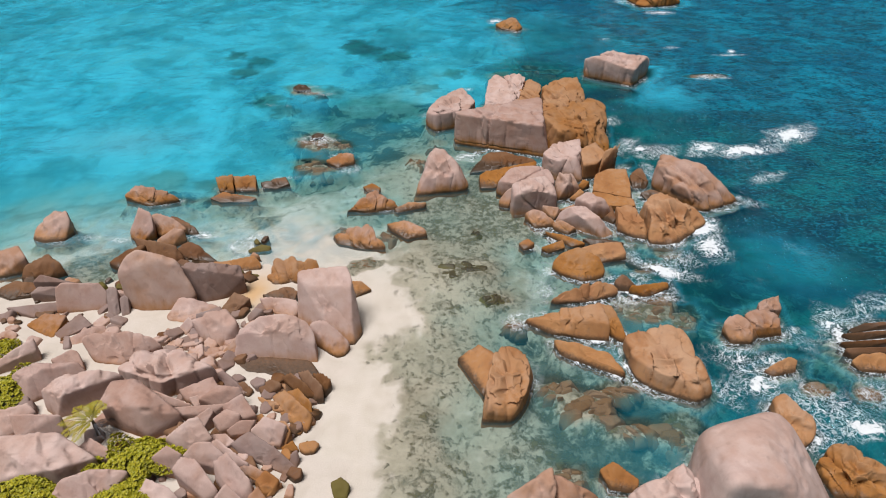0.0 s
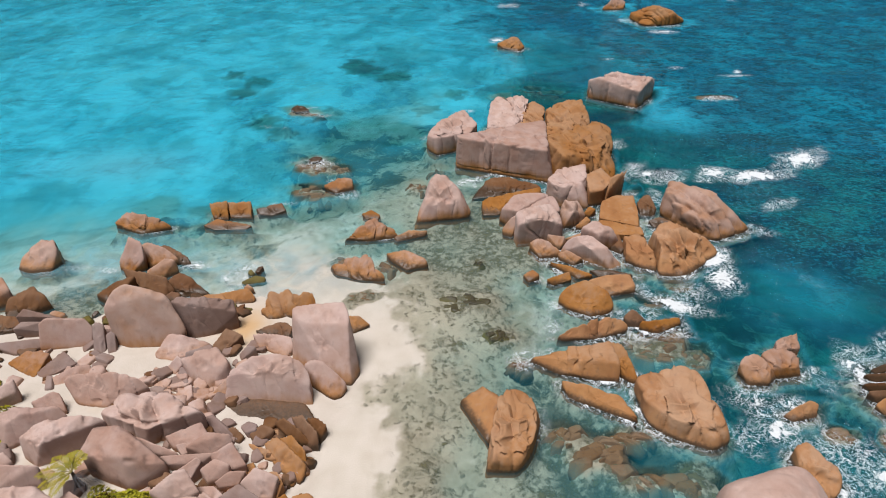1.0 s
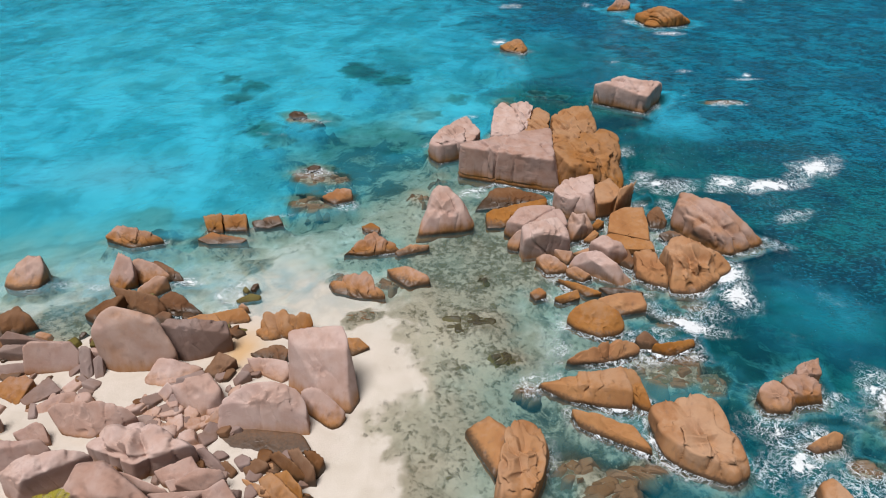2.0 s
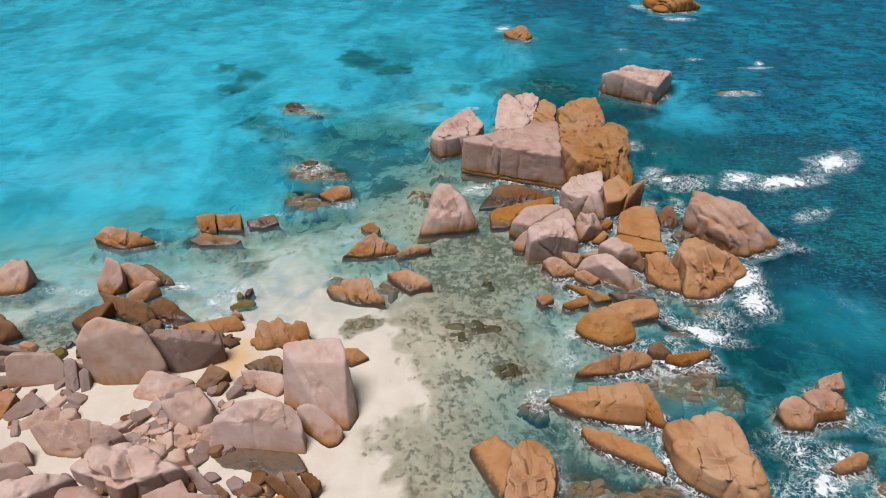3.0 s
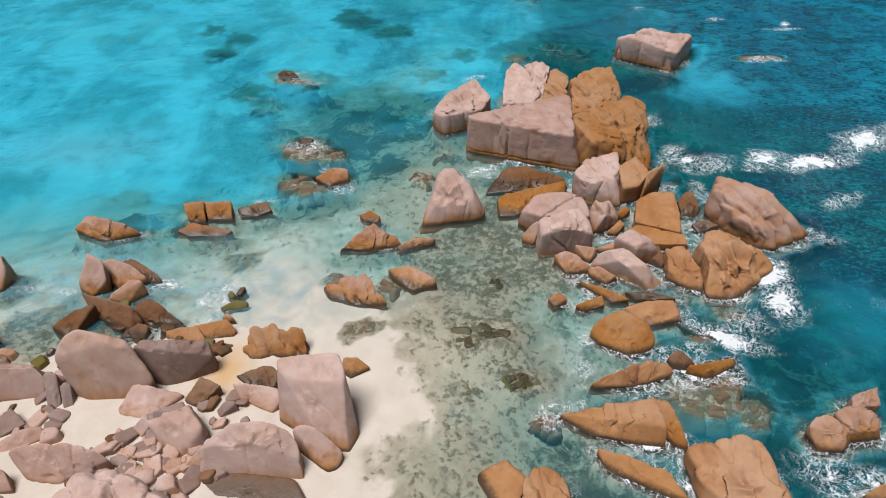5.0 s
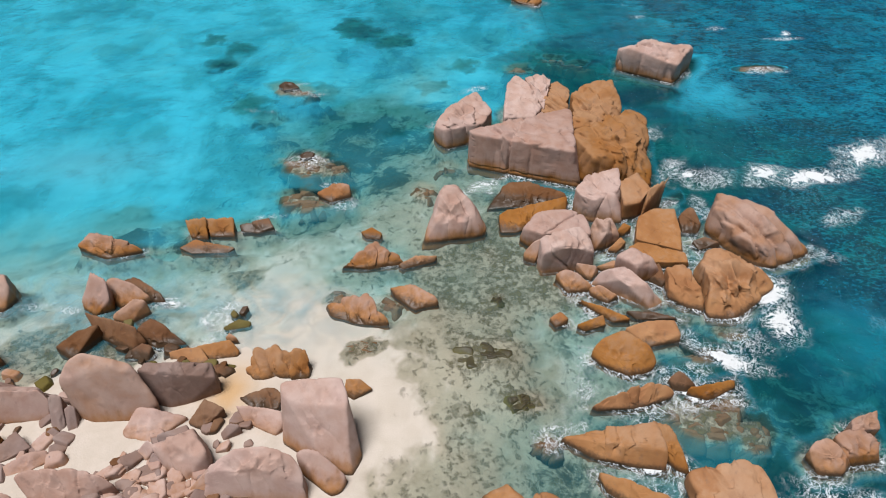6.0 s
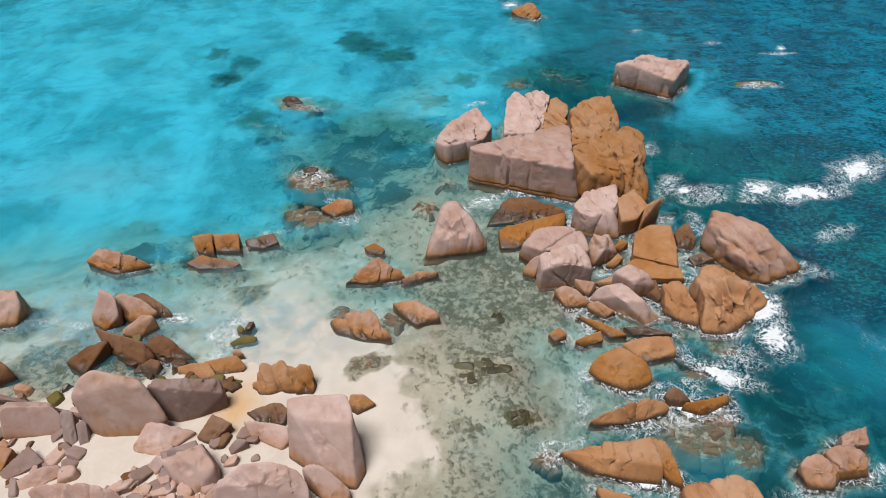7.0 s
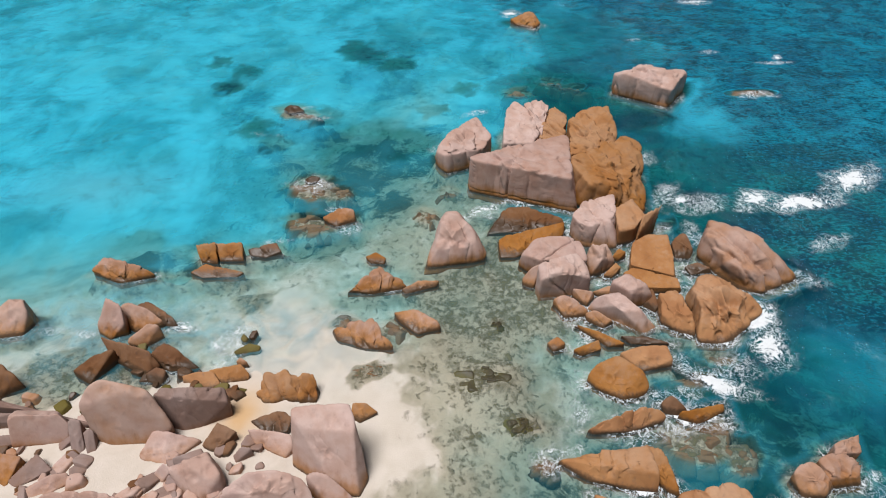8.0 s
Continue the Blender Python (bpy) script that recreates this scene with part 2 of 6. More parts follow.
    froth = n.add("BsdfDiffuse", {"Color": (0.60, 0.63, 0.65), "Normal": n.bump(lace, 0.8, 0.3)}).outputs[0]
    n.put(n.out.inputs[0], n.add("MixShader", {0: white, 1: water, 2: froth}).outputs[0])
    return n.mat


def plain(name, a, b, scale, rough=0.6, sheen=0.3):
    n = Nodes(name)
    at = n.place()
    spot = n.add("ObjectInfo").outputs["Random"]
    isle = n.add("NewGeometry").outputs["Random Per Island"]
    colour = n.mix(n.ramp(n.math("ADD", n.math("MULTIPLY", n.noise(at, scale, 4), 0.6), n.math("MULTIPLY", isle, 0.5)), 0.2, 0.85), a, b)
    colour = n.mix(n.math("MULTIPLY", spot, 0.15), colour, tuple(c * 0.6 for c in a))
    n.put(n.bsdf.inputs["Base Color"], colour)
    n.put(n.bsdf.inputs["Roughness"], rough)
    n.put(n.bsdf.inputs["Specular IOR Level"], sheen)
    return n.mat


LEAF = plain("shrub_leaf", (0.37, 0.315, 0.014), (0.19, 0.195, 0.010), 2.0, 0.55)
FROND = plain("palm_leaf", (0.29, 0.225, 0.022), (0.18, 0.165, 0.013), 1.5, 0.5)
RIB = plain("palm_rib", (0.238, 0.202, 0.0648), (0.187, 0.158, 0.0432), 3.0, 0.5)
BARK = plain("bark", (0.108, 0.0792, 0.0576), (0.0648, 0.0468, 0.0324), 4.0, 0.9)
DRY = plain("dead_leaf", (0.158, 0.158, 0.166), (0.0864, 0.0864, 0.101), 3.0, 0.8)
SAND, SEA = seabed(), seawater()


# ---- the ground: one sheet, beach and seabed, out to the horizon ----
ZONES = []


def zone(x, y, reach, depth, reef):
    """The bed about (x, y): its depth under the sea (less than 0: dry) and how much reef covers it."""
    ZONES.append((x, y, reach, depth, reef))


zone(-61.6, 108.4, 14.0, 4.50, 0.00)
zone(-39.3, 101.7, 12.0, 4.50, 0.05)
zone(-43.5, 83.2, 9.0, 5.00, 0.12)
zone(-46.4, 72.7, 7.0, 5.00, 0.10)
zone(-41.3, 65.7, 6.0, 3.00, 0.08)
zone(-32.7, 71.2, 7.0, 4.60, 0.15)
zone(-28.8, 91.2, 7.0, 4.60, 0.35)
zone(-25.0, 101.1, 8.0, 4.00, 0.10)
zone(-23.1, 78.8, 5.0, 3.50, 0.45)
zone(-27.3, 63.6, 5.0, 3.40, 0.20)
zone(-21.8, 68.0, 5.0, 3.60, 0.25)
zone(-17.0, 89.3, 7.0, 3.80, 0.20)
zone(-9.2, 80.8, 5.0, 3.20, 0.95)
zone(-14.8, 73.9, 4.0, 3.00, 0.70)
zone(-14.6, 65.0, 4.0, 2.20, 0.60)
zone(-4.3, 90.3, 6.0, 2.80, 0.10)
zone(-6.2, 72.6, 4.0, 1.80, 0.50)
zone(-9.2, 100.5, 7.0, 4.50, 0.60)
zone(4.0, 99.9, 6.0, 3.60, 0.10)
zone(4.2, 90.0, 5.0, 3.40, 0.40)
zone(15.5, 99.5, 8.0, 6.00, 0.70)
zone(11.7, 92.9, 5.0, 4.00, 0.90)
zone(28.9, 84.8, 6.0, 5.00, 0.50)
zone(37.1, 95.2, 9.0, 9.00, 0.50)
zone(53.1, 98.0, 14.0, 12.00, 0.50)
zone(42.2, 81.7, 9.0, 10.00, 0.50)
zone(26.8, 73.8, 6.0, 6.00, 0.85)
zone(32.9, 69.5, 8.0, 8.00, 0.85)
zone(38.7, 62.9, 8.0, 10.00, 0.85)
zone(32.1, 53.3, 7.0, 8.00, 0.85)
zone(21.9, 66.9, 4.0, 4.00, 0.85)
zone(26.2, 45.2, 6.0, 4.80, 0.66)
zone(24.2, 49.7, 4.0, 5.50, 0.85)
zone(19.0, 46.9, 3.0, 3.00, 0.85)
zone(20.8, 43.8, 4.0, 4.00, 0.85)
zone(16.2, 40.6, 2.6, 1.30, 1.00)
zone(19.4, 38.8, 3.0, 2.00, 0.85)
zone(21.6, 37.2, 3.0, 3.20, 0.85)
zone(25.9, 36.3, 5.0, 5.00, 0.85)
zone(-2.6, 69.4, 3.0, 1.20, 0.50)
zone(-5.7, 62.3, 3.0, 0.90, 0.50)
zone(-4.2, 65.7, 3.0, 1.20, 0.50)
zone(0.5, 57.4, 3.0, 0.90, 0.90)
zone(-8.1, 54.8, 3.0, 1.40, 0.30)
zone(-12.5, 58.4, 4.0, 1.00, 0.35)
zone(-15.7, 54.2, 3.5, 0.50, 0.10)
zone(-20.2, 57.1, 3.5, 1.50, 0.30)
zone(-22.5, 53.0, 3.0, 0.90, 0.25)
zone(-28.3, 58.8, 4.0, 2.40, 0.30)
zone(-36.7, 58.2, 5.0, 2.00, 0.20)
zone(-34.4, 51.3, 5.0, 0.80, 0.12)
zone(-29.5, 49.4, 2.0, 0.90, 0.70)
zone(-11.6, 49.1, 3.0, 0.15, 0.00)
zone(-7.2, 44.7, 3.0, 0.08, 0.00)
zone(-4.6, 41.8, 3.0, 0.08, 0.00)
zone(-6.5, 37.5, 3.0, 0.02, 0.00)
zone(-16.3, 44.8, 2.0, -0.10, 0.00)
zone(-7.8, 36.0, 2.0, -0.10, 0.00)
zone(2.8, 53.9, 3.0, 0.60, 1.00)
zone(3.7, 46.6, 3.5, 0.50, 0.55)
zone(-1.0, 46.7, 3.0, 0.35, 0.55)
zone(-2.2, 41.7, 2.5, 0.30, 0.60)
zone(1.3, 40.8, 3.0, 0.45, 0.60)
zone(-3.6, 35.9, 2.5, 0.30, 0.65)
zone(1.0, 35.9, 3.0, 0.50, 0.60)
zone(6.3, 44.0, 3.0, 1.00, 0.45)
zone(4.2, 39.0, 3.0, 1.10, 0.40)
zone(8.3, 46.6, 2.5, 1.50, 0.40)
zone(6.7, 36.2, 3.0, 1.70, 0.80)
zone(10.9, 35.8, 2.5, 1.50, 0.90)
zone(7.2, 33.5, 2.5, 0.95, 1.00)
zone(9.8, 31.3, 2.5, 1.10, 1.00)
zone(13.4, 29.3, 3.0, 1.80, 0.95)
zone(2.0, 28.9, 1.6, 0.80, 0.45)
zone(-1.9, 27.6, 3.0, 0.35, 0.80)
zone(4.1, 26.6, 3.0, 0.60, 0.70)
zone(7.8, 26.6, 3.0, 1.30, 0.95)
zone(13.4, 26.5, 3.0, 1.40, 0.70)
zone(20.7, 31.1, 3.0, 3.40, 0.75)
zone(21.2, 27.3, 3.0, 4.50, 0.70)
zone(28.3, 30.0, 5.0, 6.00, 0.75)
zone(-5.7, 26.8, 2.5, 0.05, 0.00)
zone(-8.3, 24.3, 2.0, -0.15, 0.00)
zone(-6.1, 31.5, 2.0, 0.03, 0.00)
zone(-4.1, 39.9, 2.0, 0.05, 0.00)
zone(-8.2, 42.8, 2.0, 0.05, 0.00)
zone(-34.0, 43.3, 3.0, -0.10, 0.00)
zone(-32.5, 36.5, 4.0, -0.35, 0.00)
zone(-24.5, 38.9, 4.0, -0.35, 0.00)
zone(-16.2, 33.9, 3.0, -0.30, 0.00)
zone(-14.2, 27.8, 4.0, -0.20, 0.00)
zone(-21.8, 30.8, 5.0, -0.30, 0.00)
zone(-27.0, 28.9, 6.0, -0.40, 0.00)
zone(-19.5, 24.4, 6.0, -0.30, 0.00)
zone(-18.9, 42.3, 2.0, -0.20, 0.00)
zone(-28.7, 98.6, 1.3, 4.30, 0.80)
zone(-30.3, 94.4, 1.0, 4.50, 0.80)
zone(-12.6, 103.4, 1.4, 4.40, 0.80)
zone(-7.7, 100.4, 1.4, 4.20, 0.80)
zone(-14.4, 105.4, 1.2, 4.60, 0.80)
zone(-21.2, 80.5, 1.0, 3.00, 0.80)
zone(-24.3, 83.9, 1.3, 3.60, 0.80)
zone(-16.6, 86.4, 1.4, 3.40, 0.80)
zone(-7.2, 78.9, 1.6, 2.80, 0.80)
zone(-10.9, 77.8, 1.4, 2.80, 0.80)
zone(-13.0, 69.7, 1.5, 1.80, 1.00)
zone(-2.8, 87.3, 1.0, 2.80, 0.80)
zone(-6.7, 70.6, 1.2, 1.60, 1.00)
zone(-10.0, 74.9, 1.4, 2.00, 1.00)
zone(-30.5, 62.0, 1.6, 2.20, 1.00)
zone(-25.0, 61.5, 1.2, 2.00, 1.00)
zone(-31.8, 61.2, 1.3, 2.20, 1.00)
zone(-18.5, 56.0, 1.2, 0.90, 1.00)
zone(1.5, 93.2, 1.1, 3.40, 0.80)
zone(24.3, 104.8, 3.0, 6.00, 0.65)
zone(-12.6, 76.1, 1.4, 2.20, 1.00)
zone(-48.8, 87.5, 1.6, 5.00, 0.45)
zone(6.9, 109.6, 2.5, 5.00, 0.55)
zone(-33.7, 101.5, 1.0, 4.60, 0.80)
zone(1.6, 47.2, 1.3, 0.50, 1.00)
zone(4.4, 45.0, 1.2, 0.50, 1.00)
zone(4.5, 42.1, 1.0, 0.50, 1.00)
zone(-0.3, 41.2, 1.1, 0.40, 1.00)
zone(3.4, 55.9, 1.0, 0.60, 1.00)
zone(4.5, 64.6, 1.0, 1.00, 1.00)
zone(-33.4, 46.7, 1.5, 0.60, 1.00)
zone(-32.0, 47.5, 1.3, 0.70, 1.00)
zone(-33.8, 44.9, 1.0, 0.15, 0.90)
zone(-26.6, 48.5, 1.2, 0.55, 1.00)
zone(-27.2, 46.6, 0.9, 0.15, 1.00)
zone(31.4, 48.2, 2.5, 6.00, 0.62)
zone(23.0, 86.5, 2.5, 7.00, 1.00)
zone(6.6, 92.9, 2.0, 5.00, 0.70)
zone(2.0, 46.4, 1.2, 0.45, 1.00)
zone(-7.6, 47.1, 0.8, 0.05, 1.00)
zone(-26.0, 14.0, 6.0, -0.80, 0.00)
zone(-40.0, 26.0, 8.0, -0.80, 0.00)
zone(-24.0, 2.0, 9.0, -1.50, 0.00)
zone(-40.0, 10.0, 12.0, -2.00, 0.00)
zone(-12.0, 14.0, 4.0, -0.10, 0.00)
zone(2.0, 14.0, 5.0, 0.60, 0.50)
zone(16.0, 12.0, 6.0, 2.00, 0.70)


def lay(x, y):
    """Depth and reef of the bed at x, y."""
    warp = np.stack([x, y, 0 * x], 1)
    x, y = (v + (clumps(warp * 0.35, s) - 0.5) * 3.0 + (clumps(warp * 1.1, s + 3) - 0.5) * 2.6 for v, s in ((x, 51), (y, 57)))
    top, deep, reef = np.full(len(x), 1e-4), np.zeros(len(x)), np.zeros(len(x))
    far = 4.5 + 9 * smooth(-10, 45, x) + 2 * smooth(60, 300, y)
    deep += top * far
    reef += top * 0.12
    for zx, zy, reach, d, r in ZONES:
        w = np.exp(-((x - zx) ** 2 + (y - zy) ** 2) / (2 * (reach * 0.75) ** 2)) * (3 / reach) ** 2
        top += w
        deep += w * d
        reef += w * r
    return deep / top, reef / top


def steps(low, high, first, last, step, growth):
    """Grid lines: even between first and last, ever wider beyond, to low and high."""
    line = list(np.arange(first, last + 1e-6, step))
    d, v = step, line[-1]
    while v < high:
        d *= growth
        v += d
        line.append(v)
    d, v = step, line[0]
    while v > low:
        d *= growth
        v -= d
        line.insert(0, v)
    return np.array(line)


def sheet(name, material, xs, ys, height):
    """A grid over xs and ys as one mesh; height gives z and named values for each corner."""
    gx, gy = (g.ravel() for g in np.meshgrid(xs, ys))
    z, values = height(gx, gy)
    w, h = len(xs), len(ys)
    i = (np.arange(h - 1)[:, None] * w + np.arange(w - 1)[None, :]).ravel()
    mesh = bpy.data.meshes.new(name)
    mesh.from_pydata(np.stack([gx, gy, z], 1).tolist(), [], np.stack([i, i + 1, i + w + 1, i + w], 1).tolist())
    for key, v in values.items():
        mesh.attributes.new(key, "FLOAT", "POINT").data.foreach_set("value", v.astype(np.float32))
    mesh.polygons.foreach_set("use_smooth", [True] * len(mesh.polygons))
    mesh.materials.append(material)
    return new(name, mesh)


def shoal(x, y):
    """The bed as lay gives it, heaped with dark rubble round the rocks."""
    depth, reef = lay(x, y)
    gap = np.maximum(near(x, y), 0)
    wet = smooth(0.3, 1.2, depth)
    reef = np.maximum(reef, 0.95 * np.exp(-gap / 0.9) * wet)
    ragged = (clumps(np.stack([x, y, 0 * x], 1) * 0.9, 91) - 0.5) * 0.9
    for sx, sy, wide, deep, top in SUNK:
        rise = smooth(1.3, 0.7, np.hypot((x - sx) / wide, (y - sy) / deep) + ragged)
        depth = depth + (np.minimum(depth, 0.2 - top) - depth) * rise
        reef = np.maximum(reef, rise)
    return np.minimum(depth, 0.32 + 1.4 * gap + 0.5 * gap ** 2), reef


def bed(x, y):
    depth, reef = shoal(x, y)
    p = np.stack([x, y, 0 * x], 1)
    lump = clumps(p * 0.8, 5) - 0.5
    under = smooth(0.0, 1.5, depth)
    shallow = smooth(1.2, 0.5, depth)
    reef = reef + (0.6 * reef + 0.28 * smooth(0.16, 0.36, reef) - reef) * shallow
    z = -depth + lump * (0.10 + 0.5 * under * reef + 0.12 * np.clip(reef, 0, 1)) + (clumps(p * 0.15, 9) - 0.5) * (0.12 + 0.5 * under)
    stain = 0.75 * np.exp(-(((x + 16.6) / 1.6) ** 2 + ((y - 43.0) / 2.2) ** 2)) * (0.5 + clumps(p * 0.9, 77))
    return z, {"reef": reef, "stain": np.clip(stain, 0, 0.8)}


# ---- rocks ----
SUNK = []
ROCKS = []
BALLS = {}


def ball(level):
    if level not in BALLS:
        bm = bmesh.new()
        bmesh.ops.create_icosphere(bm, subdivisions=level, radius=1)
        bm.verts.ensure_lookup_table()
        BALLS[level] = (np.array([v.co[:] for v in bm.verts]), [[v.index for v in f.verts] for f in bm.faces])
        bm.free()
    return BALLS[level]


def hewn(centre, half, facets, power, flute, seed, level, foot=0.7, joints=()):
    """A boulder hewn by flat facets (bearing, rise, distance from the centre), its edges rounded off by power, then weathered.
    It goes down to foot under the sea. Joints are open cracks: bearing and rise of their plane, its distance from the centre, width and depth."""
    u, faces = ball(level)
    u = u * np.array((half[0], half[1], half[2] + foot * 0.5))
    u /= np.linalg.norm(u, axis=1)[:, None]
    crisp = power >= 12
    power *= 2.5 if crisp else 1.9
    flats = list(facets) + [(0, -90, centre[2] + foot)]
    pull = []
    for bearing, rise, d in flats:
        a, b = radians(bearing), radians(rise)
        m = np.array((math.cos(a) * math.cos(b), math.sin(a) * math.cos(b), math.sin(b)))
        pull.append(np.maximum(u @ m, 0) / (d * 1.06))
    pull = np.array(pull)
    most = pull.max(0)
    p = u / (most * ((pull / most) ** power).sum(0) ** (1 / power))[:, None]
    weight = (pull / most) ** 9
    slope = sum(w * math.sin(radians(f[1])) for w, f in zip(weight, flats)) / weight.sum(0)
    size = min(half)
    bulk = min(1.3, size)
    p[:, :2] *= (1 + 0.02 * np.clip(-(p[:, 2] + centre[2]) - 0.1, 0, 6))[:, None]
    g = p + np.array(centre)
    lift = smooth(-0.2, 0.4, g[:, 2])
    lump = (clumps(g * 0.5, seed) - 0.47) * (0.10 if crisp else 0.20) * min(1.4, size ** 0.7)
    lump += (clumps(g * 2.6, seed + 7) - 0.5) * 0.05 * min(1, size)
    strike = 0.42 + math.sin(seed * 2.399) * 0.3
    across = g[:, 0] * math.cos(strike) + g[:, 1] * math.sin(strike)
    along = g[:, 1] * math.cos(strike) - g[:, 0] * math.sin(strike)
    bent = across + (grain(g * 0.4, seed + 3) - 0.5) * 0.9 + (grain(g * 1.3, seed + 4) - 0.5) * 0.2
    # rain flutes: round ribs with sharp furrows between, running down the dip
    pitch = (0.95, 0.13, 0.05) if flute >= 0.8 else (0.62, 0.30, 0.06) if size > 1.2 else (1.0, 0.5, 0.12)
    f1, f2, rise = cells(np.stack([bent * pitch[0], along * pitch[1], g[:, 2] * pitch[2]], 1) + 5.3, seed + 61)
    some = 1.0 if flute >= 0.8 else 0.35 + 0.9 * grain(g * 0.3, seed + 5)
    furrow = np.exp(-(f2 - f1) / 0.13)
    lump += ((0.30 - f1 * f1) * 1.1 + (rise - 0.5) * 0.35 - furrow * 0.45) * (0.3 if flute >= 0.8 else flute * 0.66) * bulk * lift * some
    if flute >= 0.8:
        rib = np.abs(np.sin(math.pi * 0.72 * (bent + 0.5 * grain(g * 0.5, seed + 62)) + seed))
        lump += (rib ** 0.7 - 0.65) * 0.46 * bulk * lift
    crown = 0.15 if flute >= 0.8 else min(0.6, flute)
    # scalloped crown: hollows with sharp rims where rain stands
    top = smooth(0.5, 0.82, slope) * lift
    s1, s2, deep = cells(np.stack([bent * 0.8, along * 0.55, g[:, 2] * 0.5], 1) * (1.25 if size > 1.2 else 1.7) + 8.1, seed + 83)
    rim = np.minimum(s1, 0.75) ** 2 - 0.28
    lump += rim * (0.08 + 1.7 * crown) * bulk * top * (0.3 + 1.0 * deep)
    # broken ledges round the crown
    q = np.stack([bent, along + (grain(g * 0.7, seed + 2) - 0.5) * 0.8, g[:, 2]], 1) + 3.7
    _, _, chip = cells(q * (0.8 if size > 1.2 else 1.3), seed + 71)
    lump += (chip - 0.5) * (0.04 + 0.12 * crown) * min(1.5, size) * top
    # bites broken out of the rim between crown and faces
    rim = smooth(0.42, 0.58, slope) * smooth(0.98, 0.82, slope) * lift
    b1, _, chosen = cells(np.stack([bent, along, g[:, 2] * 0.6], 1) * (1.15 if size > 1.2 else 1.6) + 2.9, seed + 97)
    lump -= np.maximum(0, 0.32 - b1 * b1) * (chosen > 0.45) * (0.35 + 0.9 * crown) * bulk * rim
    # open joints
    wave = (clumps(g * 0.8, seed + 13) - 0.5) * 0.5
    for bearing, rise, far, wide, depth in joints:
        a, b = radians(bearing), radians(rise)
        m = np.array((math.cos(a) * math.cos(b), math.sin(a) * math.cos(b), math.sin(b)))
        lump -= depth * np.exp(-((p @ m - far + wave) / wide) ** 2)
    return g + u * lump[:, None], faces


def near(x, y):
    """How far each place lies from the nearest rock's waterline, in metres."""
    best = np.full(len(x), 99.0)
    for tone, lobes in ROCKS:
        for c, half, facets in lobes:
            pick = (np.abs(x - c[0]) < half[0] + 3) & (np.abs(y - c[1]) < half[1] + 3)
            if not pick.any():
                continue
            d = np.full(pick.sum(), -9.0)
            for bearing, rise, far in facets:
                a, b = radians(bearing), radians(rise)
                if rise < 60:
                    d = np.maximum(d, (x[pick] - c[0]) * math.cos(a) * math.cos(b) + (y[pick] - c[1]) * math.sin(a) * math.cos(b) - c[2] * math.sin(b) - far)
            best[pick] = np.minimum(best[pick], d)
    return best


def rock(tone, label, power, flute, *lobes, joints=()):
    """A boulder of one or more lobes; each is its centre, half sizes and facets."""
    seed = len(ROCKS) * 13 + 1
    base = Vector((lobes[0][0][0], lobes[0][0][1], 0))
    big = max(max(half) for _, half, _ in lobes)
    name = "boulder" if big > 1.0 else "stone"
    thing = None
    if len(lobes) > 1:
        thing = new(name)
        thing.location = base
    for centre, half, facets in lobes:
        level = 6 if max(half) > 2.0 else 5 if max(half) > 0.8 else 4
        depth = lay(np.array([centre[0]]), np.array([centre[1]]))[0][0]
        p, faces = hewn(centre, half, facets, power, flute, seed, level, max(0.7, min(depth, 0.4) + 0.4), joints)
        mesh = bpy.data.meshes.new(name)
        mesh.from_pydata((p - np.array(base)).tolist(), [], faces)
        mesh.polygons.foreach_set("use_smooth", [True] * len(mesh.polygons))
        mesh.materials.append(GRANITE[tone])
        ob = new("block" if thing else name, mesh)
        if thing:
            ob.parent = thing
        else:
            ob.location = base
    ROCKS.append((tone, lobes))
    return tagged(thing or ob, label, "rock", "granite rocks of the shore")


rock("foot", "pale knobbly granite block with rust base in the sea", 11, 0.45, ((0.99, 77.37, 1.09), (3.0, 3.6, 1.6), ((-55, 84, 1.27), (132, 0, 1.73), (24, 0, 2.93), (-67, 0, 2.63), (-74, 14, 2.65), (-27, 0, 2.56), (158, 20, 2.15), (-144, 0, 3.71), (-178, 0, 3.07), (-172, 78, 1.56), (-131, 12, 3.73))))
rock("foot", "great pale granite block with cracked upright face", 20, 0.5, ((6.83, 70.98, 1.51), (5.2, 4.3, 2.2), ((60, 89, 2.1), (-110, 7, 2.07), (0, 0, 5.23), (112, 0, 2.47), (-6, 15, 5.09), (-173, 0, 5.13), (109, 61, 2.92))), joints=((0, 90, -1.1, 0.07, 0.16), (-22, 0, -0.68, 0.09, 0.34)))
rock("foot", "pale weathered granite crown of the rock island", 11, 0.35, ((7.28, 78.59, 1.55), (1.9, 3.6, 2.2), ((174, 0, 1.61), (11, 0, 1.54), (-98, 84, 1.93), (-92, 0, 3.64), (42, 0, 2.33), (142, 0, 2.42), (-26, 0, 2.66))))
rock("foot", "leaning pale granite block with an orange edge", 14, 0.4, ((9.50, 79.65, 1.64), (1.3, 2.9, 2.3), ((-14, 0, 0.883), (-165, 0, 0.786), (123, 0, 2.39), (43, 0, 2.14), (-69, 83, 1.92))))
rock("orange", "crumpled ochre granite wedge between two blocks", 10, 0.9, ((10.95, 78.56, 1.43), (1.8, 3.3, 2.0), ((163, 0, 0.785), (-56, 83, 1.69), (-11, 0, 1.49), (-71, 0, 2.54), (34, 0, 2.5), (142, 0, 1.44), (175, 76, 1.82))))
